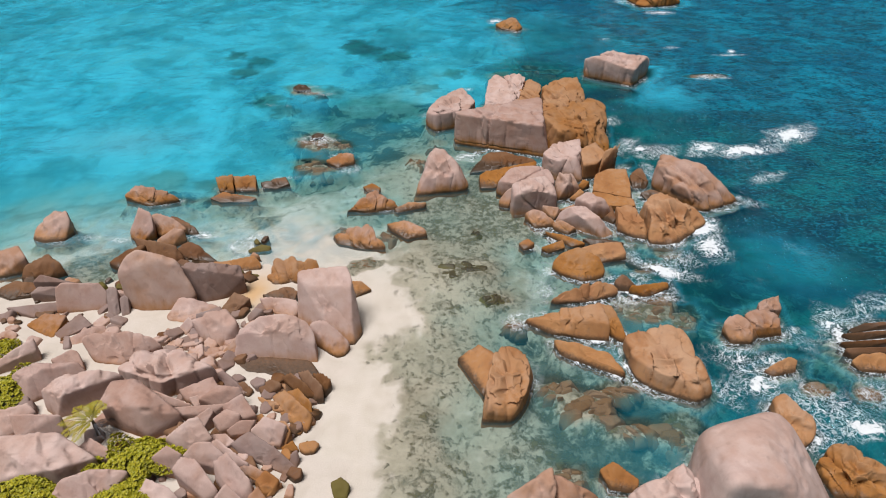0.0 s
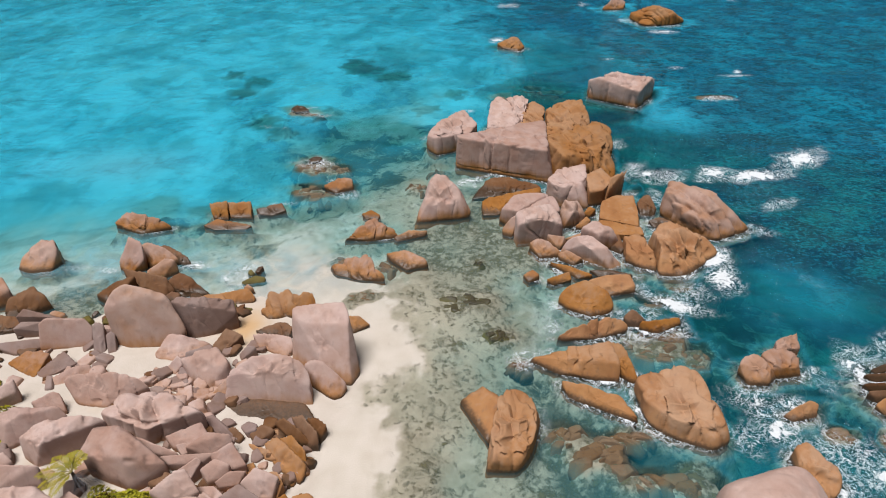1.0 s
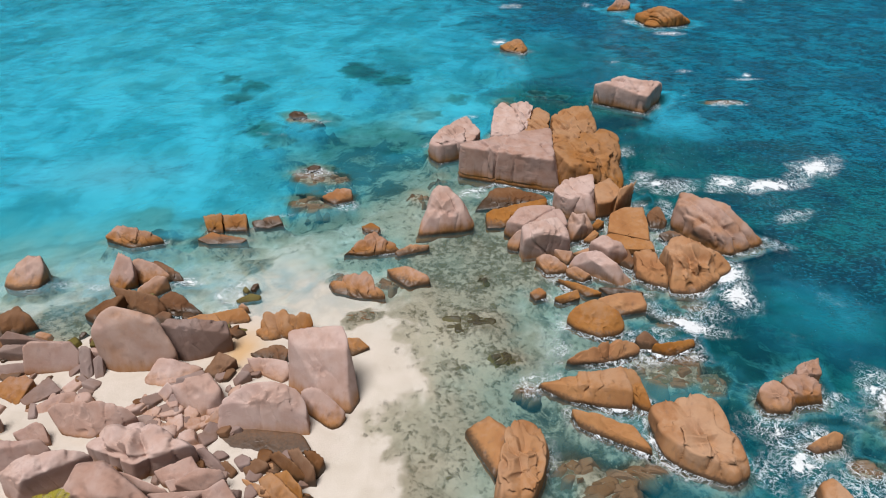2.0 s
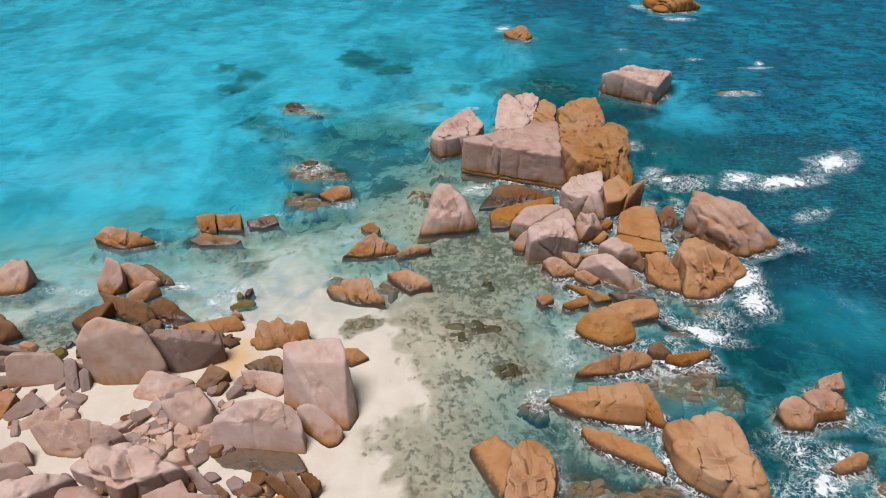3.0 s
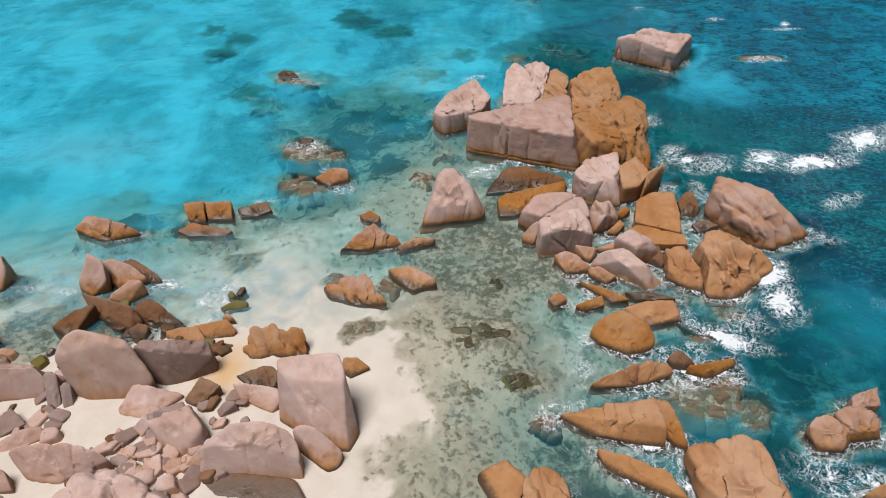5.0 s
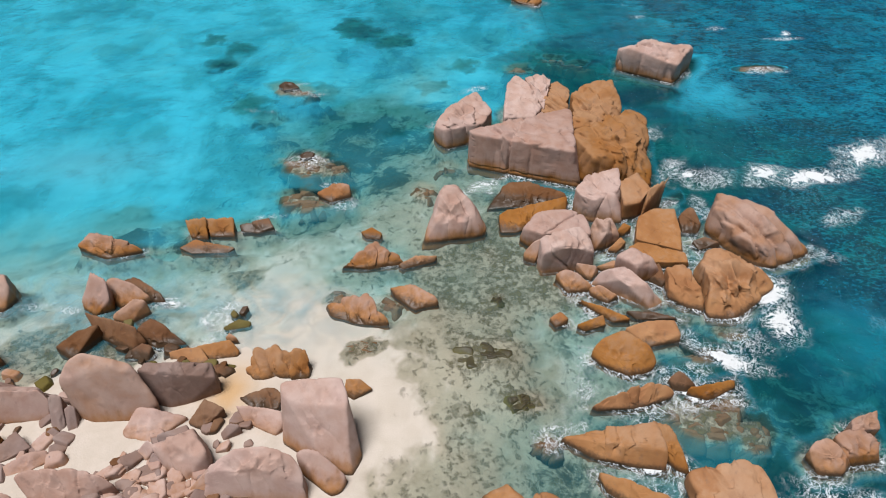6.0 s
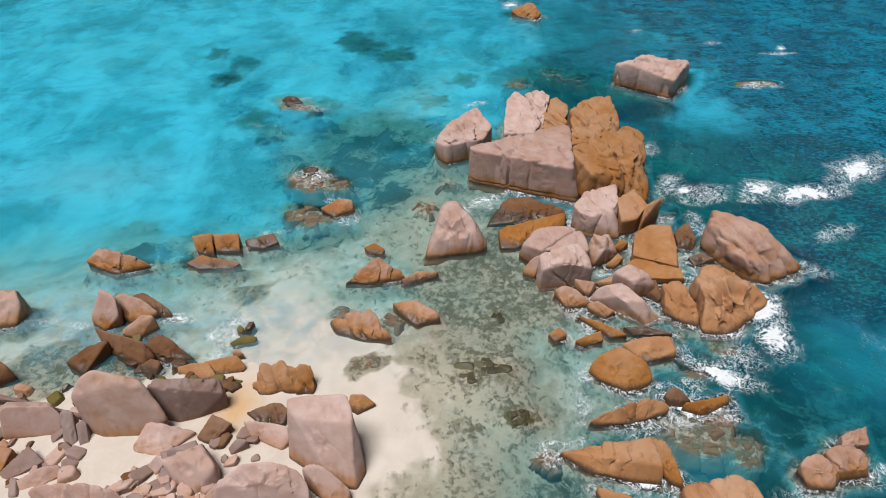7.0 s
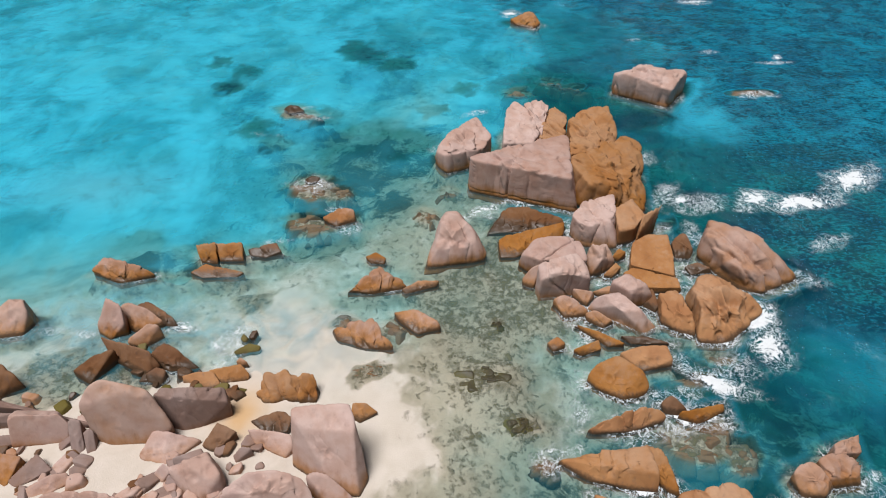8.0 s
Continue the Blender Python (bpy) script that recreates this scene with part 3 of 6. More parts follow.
rock("orange", "tall ochre granite block on the rock island", 13, 0.5, ((15.08, 76.62, 1.64), (2.9, 4.1, 2.3), ((173, 0, 2.37), (-103, 86, 1.93), (-44, 0, 2.41), (101, 0, 3.67), (-77, 0, 3.4), (5, 0, 2.86), (147, 0, 2.7), (-34, 61, 2.14))))
rock("orange", "broad rust-streaked granite block on the rock island", 14, 0.6, ((15.82, 70.95, 1.43), (3.9, 4.3, 2.0), ((123, 0, 2.28), (-34, 47, 2.46), (-97, 0, 3.92), (-46, 83, 1.7), (-6, 0, 3.76), (-158, 13, 3.9), (-174, 0, 3.85), (-29, 66, 2.05), (-76, 34, 3.34), (61, 0, 4.98), (-129, 0, 4.39), (121, 70, 2.62))), joints=((20, 0, 0.4, 0.10, 0.22), (20, 0, -1.6, 0.08, 0.15)))
rock("foot", "rounded pale and rust granite block, split beside", 10, 0.45, ((13.17, 63.52, 1.05), (2.1, 2.4, 1.5), ((107, 0, 1.81), (-105, 88, 1.4), (145, 0, 1.55), (-3, 0, 2.13), (-81, 28, 1.94), (-96, 7, 2.1), (-155, 0, 2.1), (-30, 27, 2.15), (-118, 0, 2.3))))
rock("orange", "angular ochre granite block beside a narrow cleft", 16, 0.15, ((17.05, 63.59, 0.97), (1.7, 2.0, 1.4), ((-180, 0, 1.72), (125, 0, 1.5), (49, 0, 1.64), (-66, 79, 1.09), (-38, 4, 0.874), (20, 24, 1.31), (-75, 0, 1.56), (-51, 0, 1.14), (-90, 0, 1.97))))
rock("orange", "narrow ochre granite splinter at the water", 12, .2, ((17.71, 62.05, 0.55), (1.4, 1.2, 1.8), ((119, 0, 0.31), (-48, 0, 0.17), (151, 0, 0.37), (176, 12, 0.83), (-69, 38, 1.3))))
rock("orange", "smooth ochre granite slab sloping to the sea", 14, 0.2, ((17.75, 58.98, 0.55), (2.0, 2.3, 0.8), ((-2, 0, 1.93), (-89, 83, 0.487), (164, 0, 1.66), (90, 0, 2.35), (124, 0, 1.91), (-110, 0, 1.72), (-15, 24, 1.92), (-67, 0, 2.74))))
rock("orange", "broken ochre granite slab below the sloping one", 14, 0.3, ((17.21, 56.17, 0.42), (2.4, 1.1, 0.6), ((70, 0, 0.569), (-99, 81, 0.45), (-92, 0, 1.04), (-132, 0, 1.15), (116, 0, 1.6), (25, 0, 1.8), (-5, 25, 2.07), (-58, 0, 2.06))))
rock("orange", "wave-washed ochre granite boulder below the slab", 12, 0.5, ((18.43, 52.08, 0.63), (1.4, 1.8, 0.9), ((27, 0, 0.906), (180, 0, 1.39), (-107, 71, 0.508), (104, 0, 1.78), (-107, 40, 0.768), (-4, 30, 0.925), (-76, 85, 0.736), (-129, 8, 1.18), (-19, 25, 1.14), (-19, 0, 1.56), (-104, 0, 1.56))))
rock("foot", "rounded pale granite boulder among the island rocks", 12, .15, ((14.76, 54.57, 0.42), (1.7, 1.2, 1.4), ((-131, 0, 0.95), (60, 0, 0.96), (-76, 3, 1.1), (-84, 73, 1.7), (-132, 63, 1.7), (26, 0, 1.4), (107, 0, 1.2), (52, 49, 1.5), (-64, 31, 1.5), (161, 0, 1.5), (123, 35, 1.6), (11, 33, 1.7), (125, 0, 1.4))))
rock("pink", "long pale leaning granite slab above wet stones", 14, .15, ((13.54, 52.54, 0.24), (2.4, 1.6, 1.3), ((46, 0, 0.97), (-123, 0, 0.71), (-105, 26, 1.2), (-99, 71, 1.5), (32, 34, 1.3), (-63, 31, 2), (91, 0, 1.3), (110, 0, 1.5), (-145, 26, 1.3), (98, 44, 1.7), (121, 34, 1.9), (-63, 0, 2.5))))
rock("foot", "bulky pale granite boulder with a folded top", 10, 0.16, ((8.46, 58.38, 1.18), (2.8, 1.4, 1.7), ((-93, 0, 1.25), (-101, 80, 1.35), (92, 0, 1.34), (11, 0, 2.52), (-133, 0, 1.67), (59, 0, 1.84), (118, 0, 1.9), (-167, 59, 1.71), (140, 12, 2.27), (-165, 0, 2.55))), joints=((-60, 20, 0.9, 0.10, 0.25),))
rock("pink", "rounded pale granite boulder over the tidal pool", 10, 0.12, ((9.30, 55.95, 1.30), (2.4, 1.2, 1.9), ((109, 0, 0.786), (-85, 0, 1), (56, 0, 1.58), (-172, 0, 2.35), (-71, 83, 1.71), (29, 13, 1.87), (-19, 0, 2.14), (-116, 58, 1.84), (-37, 67, 1.73), (4, 13, 2.03), (-46, 53, 1.73))), joints=((-30, 35, -0.2, 0.08, 0.2),))
rock("mix", "small rounded pale boulder beside the tidal pool", 9, .1, ((6.61, 56.58, 0.07), (0.9, 0.5, 1.1), ((-48, 7, 0.45), (87, 0, 0.39), (112, 0, 0.38), (-113, 31, 0.5), (-168, 0, 0.81), (-114, 0, 0.62))))
rock("orange", "flat ochre granite shelf at the waterline", 12, .4, ((6.45, 61.81, -0.02), (3.1, 1.5, 0.8), ((-88, 70, 0.62), (104, 0, 0.76), (-61, 0, 1.1), (-64, 37, 0.99), (-179, 0, 2.4), (-137, 68, 1.1), (-91, -1, 1.8), (-1, 0, 3.7))))
rock("brown", "low weed-stained ochre ledge washed by waves", 9, .7, ((7.08, 64.87, -0.06), (3.6, 1.5, 0.7), ((-110, 75, 0.57), (62, 0, 1.4), (-89, 51, 0.79), (99, 0, 1.8), (150, 0, 2.8), (-89, 0, 1.2), (13, 0, 3.2))))
rock("mix", "small blocky granite boulder behind a cleft", 12, .3, ((12.80, 58.61, 0.32), (1.2, 1.3, 1.4), ((-150, 27, 1.1), (20, 0, 1.3), (88, 0, 1.3), (-29, 34, 1.3), (-174, 0, 1), (-75, 0, 1), (148, 0, 1), (-54, 4, 0.97), (-140, 78, 1.7), (5, 27, 1.5), (95, 50, 1.7), (150, 15, 1.2))))
rock("orange", "small angular ochre stone in the cleft", 14, .1, ((15.14, 59.63, -0.03), (0.7, 0.4, 0.7), ((78, 0, 0.33), (132, 0, 0.37), (-59, 0, 0.23), (-91, 27, 0.38), (-111, 56, 0.63), (56, 18, 0.51), (-117, 0, 0.47), (-43, 1, 0.34))))
rock("orange", "small ochre slab stone in the cleft", 14, .1, ((14.06, 57.54, -0.08), (0.9, 0.5, 0.7), ((128, 0, 0.24), (-53, 0, 0.28), (-78, 31, 0.41), (-91, 61, 0.62), (101, 0, 0.45), (-97, 0, 0.49), (-26, 0, 0.51), (30, 32, 0.94))))
rock("mix", "small rust-brown granite block at the waterline", 12, .1, ((10.82, 54.40, -0.00), (0.9, 0.5, 0.8), ((80, 0, 0.22), (-96, 44, 0.53), (-131, 8, 0.44), (-48, 17, 0.66), (-45, 0, 0.67), (-152, 0, 0.6))))
rock("mix", "low lobed rust-brown boulder by the pool", 10, .35, ((9.36, 53.14, 0.00), (1.4, 0.8, 0.9), ((-96, 45, 0.61), (58, 0, 0.46), (-119, 49, 0.61), (-87, 26, 0.72), (91, 0, 0.71), (-87, 0, 0.8), (-150, 5, 0.76), (-39, 1, 1.5))))
rock("mix", "low rust-brown boulder by the pool", 10, .3, ((11.76, 51.81, -0.07), (1.1, 0.6, 0.7), ((63, 0, 0.36), (-116, 45, 0.44), (90, 0, 0.57), (49, 25, 0.62), (-125, 30, 0.44), (-66, 2, 0.7), (-125, 0, 0.46), (-165, 1, 0.87))))
rock("mix", "small rust-brown stone between pale boulders", 12, .1, ((13.10, 54.99, -0.08), (1.1, 0.3, 0.6), ((105, 0, 0.33), (-92, 25, 0.26), (64, 0, 0.4), (-97, 61, 0.51), (-86, 10, 0.19), (-110, 0, 0.46), (-10, 0, 0.93))))
rock("brown", "small dark ochre stone at the waterline", 12, .1, ((16.47, 53.65, 0.00), (0.6, 0.8, 0.9), ((18, 0, 0.48), (100, 0, 0.74), (-115, 53, 0.46), (-168, 0, 0.51), (-131, 32, 0.38), (-40, 0, 0.75), (-131, 1, 0.45))))
rock("foot", "cone-shaped pale granite boulder with rust base", 11, .35, ((-0.27, 60.85, 0.54), (2.7, 2.4, 2.1), ((160, 0, 2), (-87, 55, 1.7), (39, 0, 2), (-85, 19, 1.5), (28, 33, 2.4), (99, 0, 2.8), (168, 17, 2.1), (17, 23, 2.3), (-171, 29, 2.2), (107, 52, 3.2), (-22, 34, 2.4), (-79, 0, 1.7), (-44, 22, 2.3), (-12, 0, 2.8))))
rock("mix", "deeply fluted pink and rust granite boulder in the surf", 11, 0.9, ((25.51, 58.30, 0.48), (3.9, 3.4, 1.8), ((-115, 76, 2.2), (41, 0, 2.7), (-55, 63, 2.3), (-58, 44, 2.6), (60, 0, 2.6), (-143, 0, 2.1), (-157, 0, 2.2), (-65, 30, 2.8), (151, 0, 3.2), (60, 56, 2.8), (-105, 0, 2.9), (13, 47, 2.8), (-161, 42, 2.8), (76, 0, 3))))
rock("orange", "wave-washed ochre fluted boulder with white surf", 10, 0.6, ((21.99, 52.52, 0.25), (2.9, 3.2, 1.5), ((40, 80, 1.7), (-59, 51, 1.4), (45, 0, 2.6), (174, 0, 2.1), (-97, 43, 2.2), (89, 0, 3), (144, 0, 2.6), (41, 15, 2.7), (149, 51, 2.6), (-49, 0, 2.4), (-97, 0, 3.3))))
rock("brown", "small dark wet split boulder in the surf", 10, .3, ((21.27, 60.63, 0.07), (0.9, 1.1, 0.9), ((-91, 56, 0.54), (19, 0, 0.72), (125, 0, 0.89), (-180, 0, 0.9), (-66, 54, 0.64), (60, 0, 0.99), (-29, 0, 0.9), (-91, 0, 1.1), (-120, 65, 0.69))))
rock("brown", "low dark wet stone beside the ochre boulder", 10, .3, ((21.97, 57.81, -0.11), (1.1, 0.5, 0.5), ((-109, 65, 0.43), (60, 0, 0.43), (102, 0, 0.55), (-81, 24, 0.43), (-82, -1, 0.42), (-153, 0, 0.91), (19, 0, 0.9))))
rock("orange", "smooth rounded ochre boulder awash in foam", 10, .1, ((11.83, 45.45, 0.07), (2.2, 1.5, 1.1), ((-104, 55, 0.69), (52, 0, 1.4), (108, 0, 1.4), (-117, 75, 1.1), (36, 0, 1.6), (130, 0, 1.6), (-117, 31, 0.93), (-140, 0, 1.4), (-80, 42, 1), (-41, 0, 2.1), (-117, 1, 1.1), (-79, -2, 1.5))))
rock("orange", "flat ochre granite boulder at the waterline", 13, .15, ((14.87, 47.58, 0.01), (2.0, 0.9, 0.8), ((-97, 54, 0.58), (89, 0, 0.77), (105, 0, 0.86), (-91, 70, 0.7), (15, 0, 1.6), (-80, 16, 0.77), (-80, 0, 0.81), (-126, 0, 1.1), (-124, 16, 1.1), (-142, 0, 1.5))))
rock("orange", "thin ochre rock ledge at the water's edge", 14, .3, ((11.67, 49.91, -0.12), (1.6, 1.0, 0.6), ((59, 0, 0.19), (-117, 51, 0.44), (-130, 34, 0.39), (-133, -1, 0.37), (-132, 19, 0.38), (60, 14, 0.32), (-91, 4, 0.77))))
rock("orange", "small ochre wedge stone at the waterline", 13, .1, ((10.48, 48.69, -0.10), (1.1, 0.5, 0.6), ((109, 0, 0.33), (-81, 56, 0.41), (-84, 39, 0.33), (-75, -1, 0.22), (13, 0, 0.78), (-122, 0, 0.8))))
rock("mix", "small rust stone at the pool's edge", 9, .3, ((7.87, 49.22, -0.10), (0.7, 0.6, 0.6), ((118, 0, 0.49), (-100, 55, 0.42), (45, 1, 0.44), (-108, 73, 0.52), (-148, 0, 0.61), (-70, 19, 0.37), (-70, 0, 0.36), (-16, 0, 0.57))))
rock("brown", "flat dark ochre ledge washed by foam", 10, .3, ((15.27, 49.50, -0.14), (1.8, 0.5, 0.4), ((-105, 52, 0.36), (83, 0, 0.3), (69, 0, 0.3), (-96, 0, 0.23), (-111, 81, 0.48), (-131, 1, 0.91), (-66, 0, 0.96))))
rock("orange", "long low ochre boulder ringed with foam", 10, 0.7, ((12.12, 41.84, -0.00), (2.8, 0.7, 0.8), ((-79, 40, 0.44), (107, 0, 0.43), (92, 0, 0.69), (-87, 1, 0.57), (-73, 1, 0.56), (-73, 17, 0.53), (57, 0, 1.7), (-88, 78, 0.97), (-96, 34, 0.84), (-119, 0, 1.9), (-44, -1, 1.6))))
rock("brown", "small dark ochre boulder ringed with foam", 11, .2, ((15.52, 43.14, 0.01), (0.9, 0.5, 0.8), ((61, 0, 0.35), (-104, 34, 0.37), (-78, 37, 0.47), (115, 0, 0.52), (-64, 0, 0.61), (-163, 0, 0.63), (-104, 0, 0.45), (-124, 44, 0.54))))
rock("orange", "small ochre rock awash in foam", 10, .3, ((17.67, 42.49, -0.12), (1.6, 0.7, 0.6), ((103, 0, 0.35), (-70, 48, 0.38), (-65, 0, 0.38), (-106, -1, 0.78), (-3, 1, 1.6), (-105, 17, 0.76), (-125, 0, 1.1))))
rock("orange", "long ochre whaleback rock with a pointed tip", 12, 0.35, ((9.71, 37.94, 0.80), (3.1, 1.1, 1.1), ((91, 0, 1.06), (-120, 38, 0.255), (-97, 29, 0.363), (6, 0, 3.05), (29, 0, 2.74), (-143, 66, 0.355), (-114, 73, 0.483), (122, 61, 0.795), (-95, 55, 0.503), (-104, 0, 0.669), (-124, 0, 0.992), (-124, 24, 0.58), (-6, 9, 3.12), (105, 0, 1.7))),
     ((13.27, 37.73, 0.76), (1.0, 1.4, 1.1), ((17, 0, 0.589), (-161, 0, 0.522), (76, 0, 1.08), (-97, 57, 0.285), (42, 0, 0.752), (-113, 35, 0.276), (-135, 10, 0.358), (-113, 0, 0.862), (-10, 33, 0.651))))
rock("orange", "low ragged ochre rock awash in the shallows", 11, 0.7, ((10.86, 34.62, 0.38), (2.1, 1.3, 0.5), ((67, 0, 0.583), (-123, 43, 0.152), (34, 0, 1.17), (-113, 63, 0.204), (-118, 0, 0.429), (-118, 30, 0.185), (-157, 0, 1.49), (17, 0, 1.7))))
rock("orange", "large folded ochre boulder in the shallows", 10, 0.75, ((16.46, 33.30, 0.92), (2.6, 2.8, 1.3), ((12, 0, 2.1), (-123, 81, 0.846), (98, 0, 2.7), (4, 17, 2.08), (-114, 15, 1.72), (177, 0, 2.64), (-59, 64, 1.31), (-146, 18, 1.9), (177, 71, 1.32), (68, 0, 2.86), (-167, 0, 2.4), (-79, 34, 1.99), (-131, 9, 1.86), (-4, 39, 1.93), (-114, 0, 2.03), (-60, 16, 2.75), (-60, 0, 3.12))))
rock("orange", "horn-shaped ochre rock with a pale ridge", 12, 0.6, ((4.46, 31.73, 0.80), (1.9, 2.6, 1.1), ((166, 0, 1.3), (-37, 79, 0.773), (77, 0, 2.5), (-18, 7, 1.42), (147, 0, 1.61), (-87, 0, 2.55), (20, 0, 2.17), (3, 13, 1.76), (-178, 17, 1.69), (-47, 0, 1.93), (-72, 41, 1.79), (-102, 0, 2.89), (-28, 0, 1.61))),
     ((2.29, 33.31, 0.21), (1.3, 1.9, 0.3), ((-18, 0, 1.04), (-153, 0, 0.531), (42, 0, 1.49), (97, 0, 1.85), (-153, 52, 0.156), (145, 0, 1.91))))
rock("mix", "knobbly pink and ochre boulder in deep water", 10, 0.6, ((23.40, 37.03, 0.63), (1.3, 0.8, 0.9), ((54, 0, 0.652), (-109, 42, 0.37), (-163, 0, 1.17), (89, 0, 0.833), (-106, 55, 0.386), (133, 0, 1.2), (-92, 24, 0.489), (37, 18, 0.721), (-52, 19, 0.679), (-92, 0, 0.827), (-52, 0, 0.944), (-91, 70, 0.539))),
     ((25.31, 37.77, 0.63), (1.4, 0.9, 0.9), ((-82, 68, 0.477), (110, 0, 0.91), (-167, 0, 1.25), (73, 0, 0.799), (-84, 11, 0.686), (-119, 72, 0.628), (12, 0, 1.23), (39, 0, 1.03), (-103, 0, 1.01), (-26, 22, 1.17))),
     ((26.02, 39.08, 0.80), (0.9, 0.5, 1.1), ((-85, 0, 0.412), (105, 0, 0.339), (0, 0, 0.904), (-81, 54, 0.691), (171, 0, 0.814), (-135, 68, 0.93))))
rock("orange", "small ochre rock in swirling foam", 10, .3, ((25.16, 33.50, -0.07), (1.3, 0.6, 0.7), ((111, 1, 0.32), (-77, 44, 0.37), (-104, 53, 0.56), (75, 0, 0.68), (-78, 1, 0.45), (-28, 0, 0.85), (-132, 0, 1.1))))
rock("orange", "ochre boulder behind the great pale boulder", 10, 0.6, ((23.40, 28.51, 0.12), (1.0, 1.8, 1.0), ((-139, 54, 0.7), (-178, 0, 0.75), (30, 0, 0.72), (-60, 38, 1.4), (112, 0, 1.6), (-44, -1, 1.5), (-150, 68, 1), (-132, 0, 1.4))))
rock("pink", "huge smooth pale pink granite boulder", 9, 0, ((18.55, 24.06, 1.22), (4.0, 3.1, 2.8), ((-91, 5, 3.3), (178, 9, 3.3), (-16, 45, 3.2), (19, 0, 3.3), (-8, 81, 3.4), (134, 69, 3.5), (-59, 25, 3.7), (102, 0, 2.5), (-8, 65, 3.3), (107, 30, 3), (53, 0, 3.2), (80, 0, 2.8), (147, 0, 3), (159, 45, 3.8))))
rock("pink", "lumpy pale granite boulder beside the huge one", 10, .4, ((13.73, 22.78, 0.50), (2.7, 1.4, 1.5), ((-91, 14, 1.2), (-56, 41, 1.7), (114, 0, 1.1), (-128, 37, 1.9), (-43, 52, 1.8), (40, 0, 1.7), (148, 71, 1.9), (60, 0, 1.5), (10, 80, 1.9), (13, 0, 2.3), (177, 0, 2.6), (-153, 53, 2), (117, 22, 1.4), (29, 35, 2))))
rock("mix", "pale granite boulder split by a cleft", 11, .3, ((5.48, 22.85, 0.45), (1.7, 1.2, 1.5), ((-91, 29, 0.96), (-106, 43, 1.1), (116, 0, 0.69), (-22, 0, 0.99), (9, 0, 1.2), (169, 0, 1.9), (123, 25, 1.1), (-91, 1, 1.3), (-106, 74, 1.6), (7, 14, 1.4))),
     ((7.53, 22.76, 0.27), (1.5, 1.2, 1.3), ((-91, 35, 0.89), (66, 0, 0.65), (172, 0, 1.2), (-129, 44, 1.1), (-47, 46, 1.2), (-6, 0, 1.7), (-90, 0, 1.3), (56, 33, 1.1), (63, 18, 0.86))))
rock("orange", "small ochre boulder in the shallows", 12, .2, ((10.89, 24.32, -0.03), (1.1, 0.8, 0.7), ((-99, 50, 0.45), (57, 0, 0.44), (-160, 0, 0.83), (-131, 49, 0.59), (-100, 1, 0.66), (103, 0, 0.79), (-23, 1, 1.1))))
rock("orange", "broad ochre boulder beside churning foam", 10, 0.6, ((25.47, 24.30, 0.19), (2.2, 1.7, 1.2), ((-102, 45, 0.89), (49, 0, 1.2), (-124, 54, 0.89), (-169, 0, 1.7), (98, 0, 1.4), (121, 0, 1.6), (-14, 0, 2.7), (-102, 0, 1.5), (35, 44, 1.8), (-145, 72, 1.2))))
rock("brown", "dark finely ribbed rock ringed with surf", 9, .3, ((34.36, 37.70, -0.14), (2.3, 0.4, 0.5), ((91, 0, 0.23), (-83, 16, 0.23), (-83, -1, 0.2), (-93, 59, 0.4), (106, 0, 0.44), (-136, 0, 1.6), (50, 0, 1.7))),
     ((33.78, 36.72, -0.12), (2.3, 0.3, 0.6), ((91, 0, 0.17), (-84, 12, 0.18), (-93, 48, 0.37), (63, 0, 1.2), (-125, 0, 1.3))),
     ((33.19, 35.74, -0.10), (2.3, 0.2, 0.6), ((91, 0, 0.16), (-85, 9, 0.16), (-92, 42, 0.35), (72, 0, 0.86), (-124, 0, 1.3))),
     ((32.68, 34.66, -0.08), (2.1, 0.3, 0.7), ((-89, 34, 0.26), (91, 0, 0.27), (-89, -1, 0.26), (4, 0, 2.1), (-128, 0, 1.2))))
rock("orange", "ochre boulder at the foot of the ribbed rock", 10, .4, ((32.13, 33.60, -0.04), (1.8, 0.7, 0.7), ((-99, 50, 0.37), (74, 0, 0.69), (90, 0, 0.59), (-12, 0, 1.9), (-98, 0, 0.53), (112, 0, 0.91), (-142, 0, 1.1), (-99, 32, 0.46))))
rock("foot", "flat-topped pale granite islet with rust base", 13, .6, ((25.86, 91.20, 0.61), (4.6, 3.3, 1.9), ((-86, 79, 2.5), (-122, 0, 2.8), (-38, 0, 3.2), (76, 70, 2.3), (80, 0, 2.4), (118, 63, 2.7), (105, 9, 3), (166, 0, 4.6), (-123, 16, 3.2), (-19, 0, 3.8), (-4, 36, 4.1), (94, -2, 2.7), (114, -2, 3.4))))
rock("orange", "ribbed ochre islet ringed with white surf", 10, .9, ((41.09, 127.61, 0.32), (4.6, 3.1, 1.8), ((-143, 47, 2.6), (-103, 43, 2.3), (121, 69, 2.5), (51, 0, 2.4), (22, 68, 2.1), (108, 38, 3.2), (83, 0, 2.9), (-84, 4, 2.4), (-162, 0, 3.8), (-54, 0, 3.2), (41, 29, 2.7), (-1, 50, 2.9), (148, 0, 4.9))))
rock("mix", "small rounded rust islet far out", 10, .2, ((34.86, 136.80, 0.12), (2.5, 1.4, 1.2), ((126, 0, 0.62), (-80, 36, 0.68), (-59, 49, 0.82), (84, 0, 1.6), (-26, 0, 1.7), (-80, 0, 0.93), (-116, 0, 2))))
rock("orange", "small rust rock with white surf", 10, .3, ((11.92, 113.37, 0.08), (2.2, 1.4, 1.0), ((-114, 52, 0.68), (97, 0, 0.98), (-82, 61, 0.82), (-47, 52, 1.1), (38, 0, 1.4), (-143, 0, 1.5), (-33, 1, 1.8), (-117, 0, 1.1))))
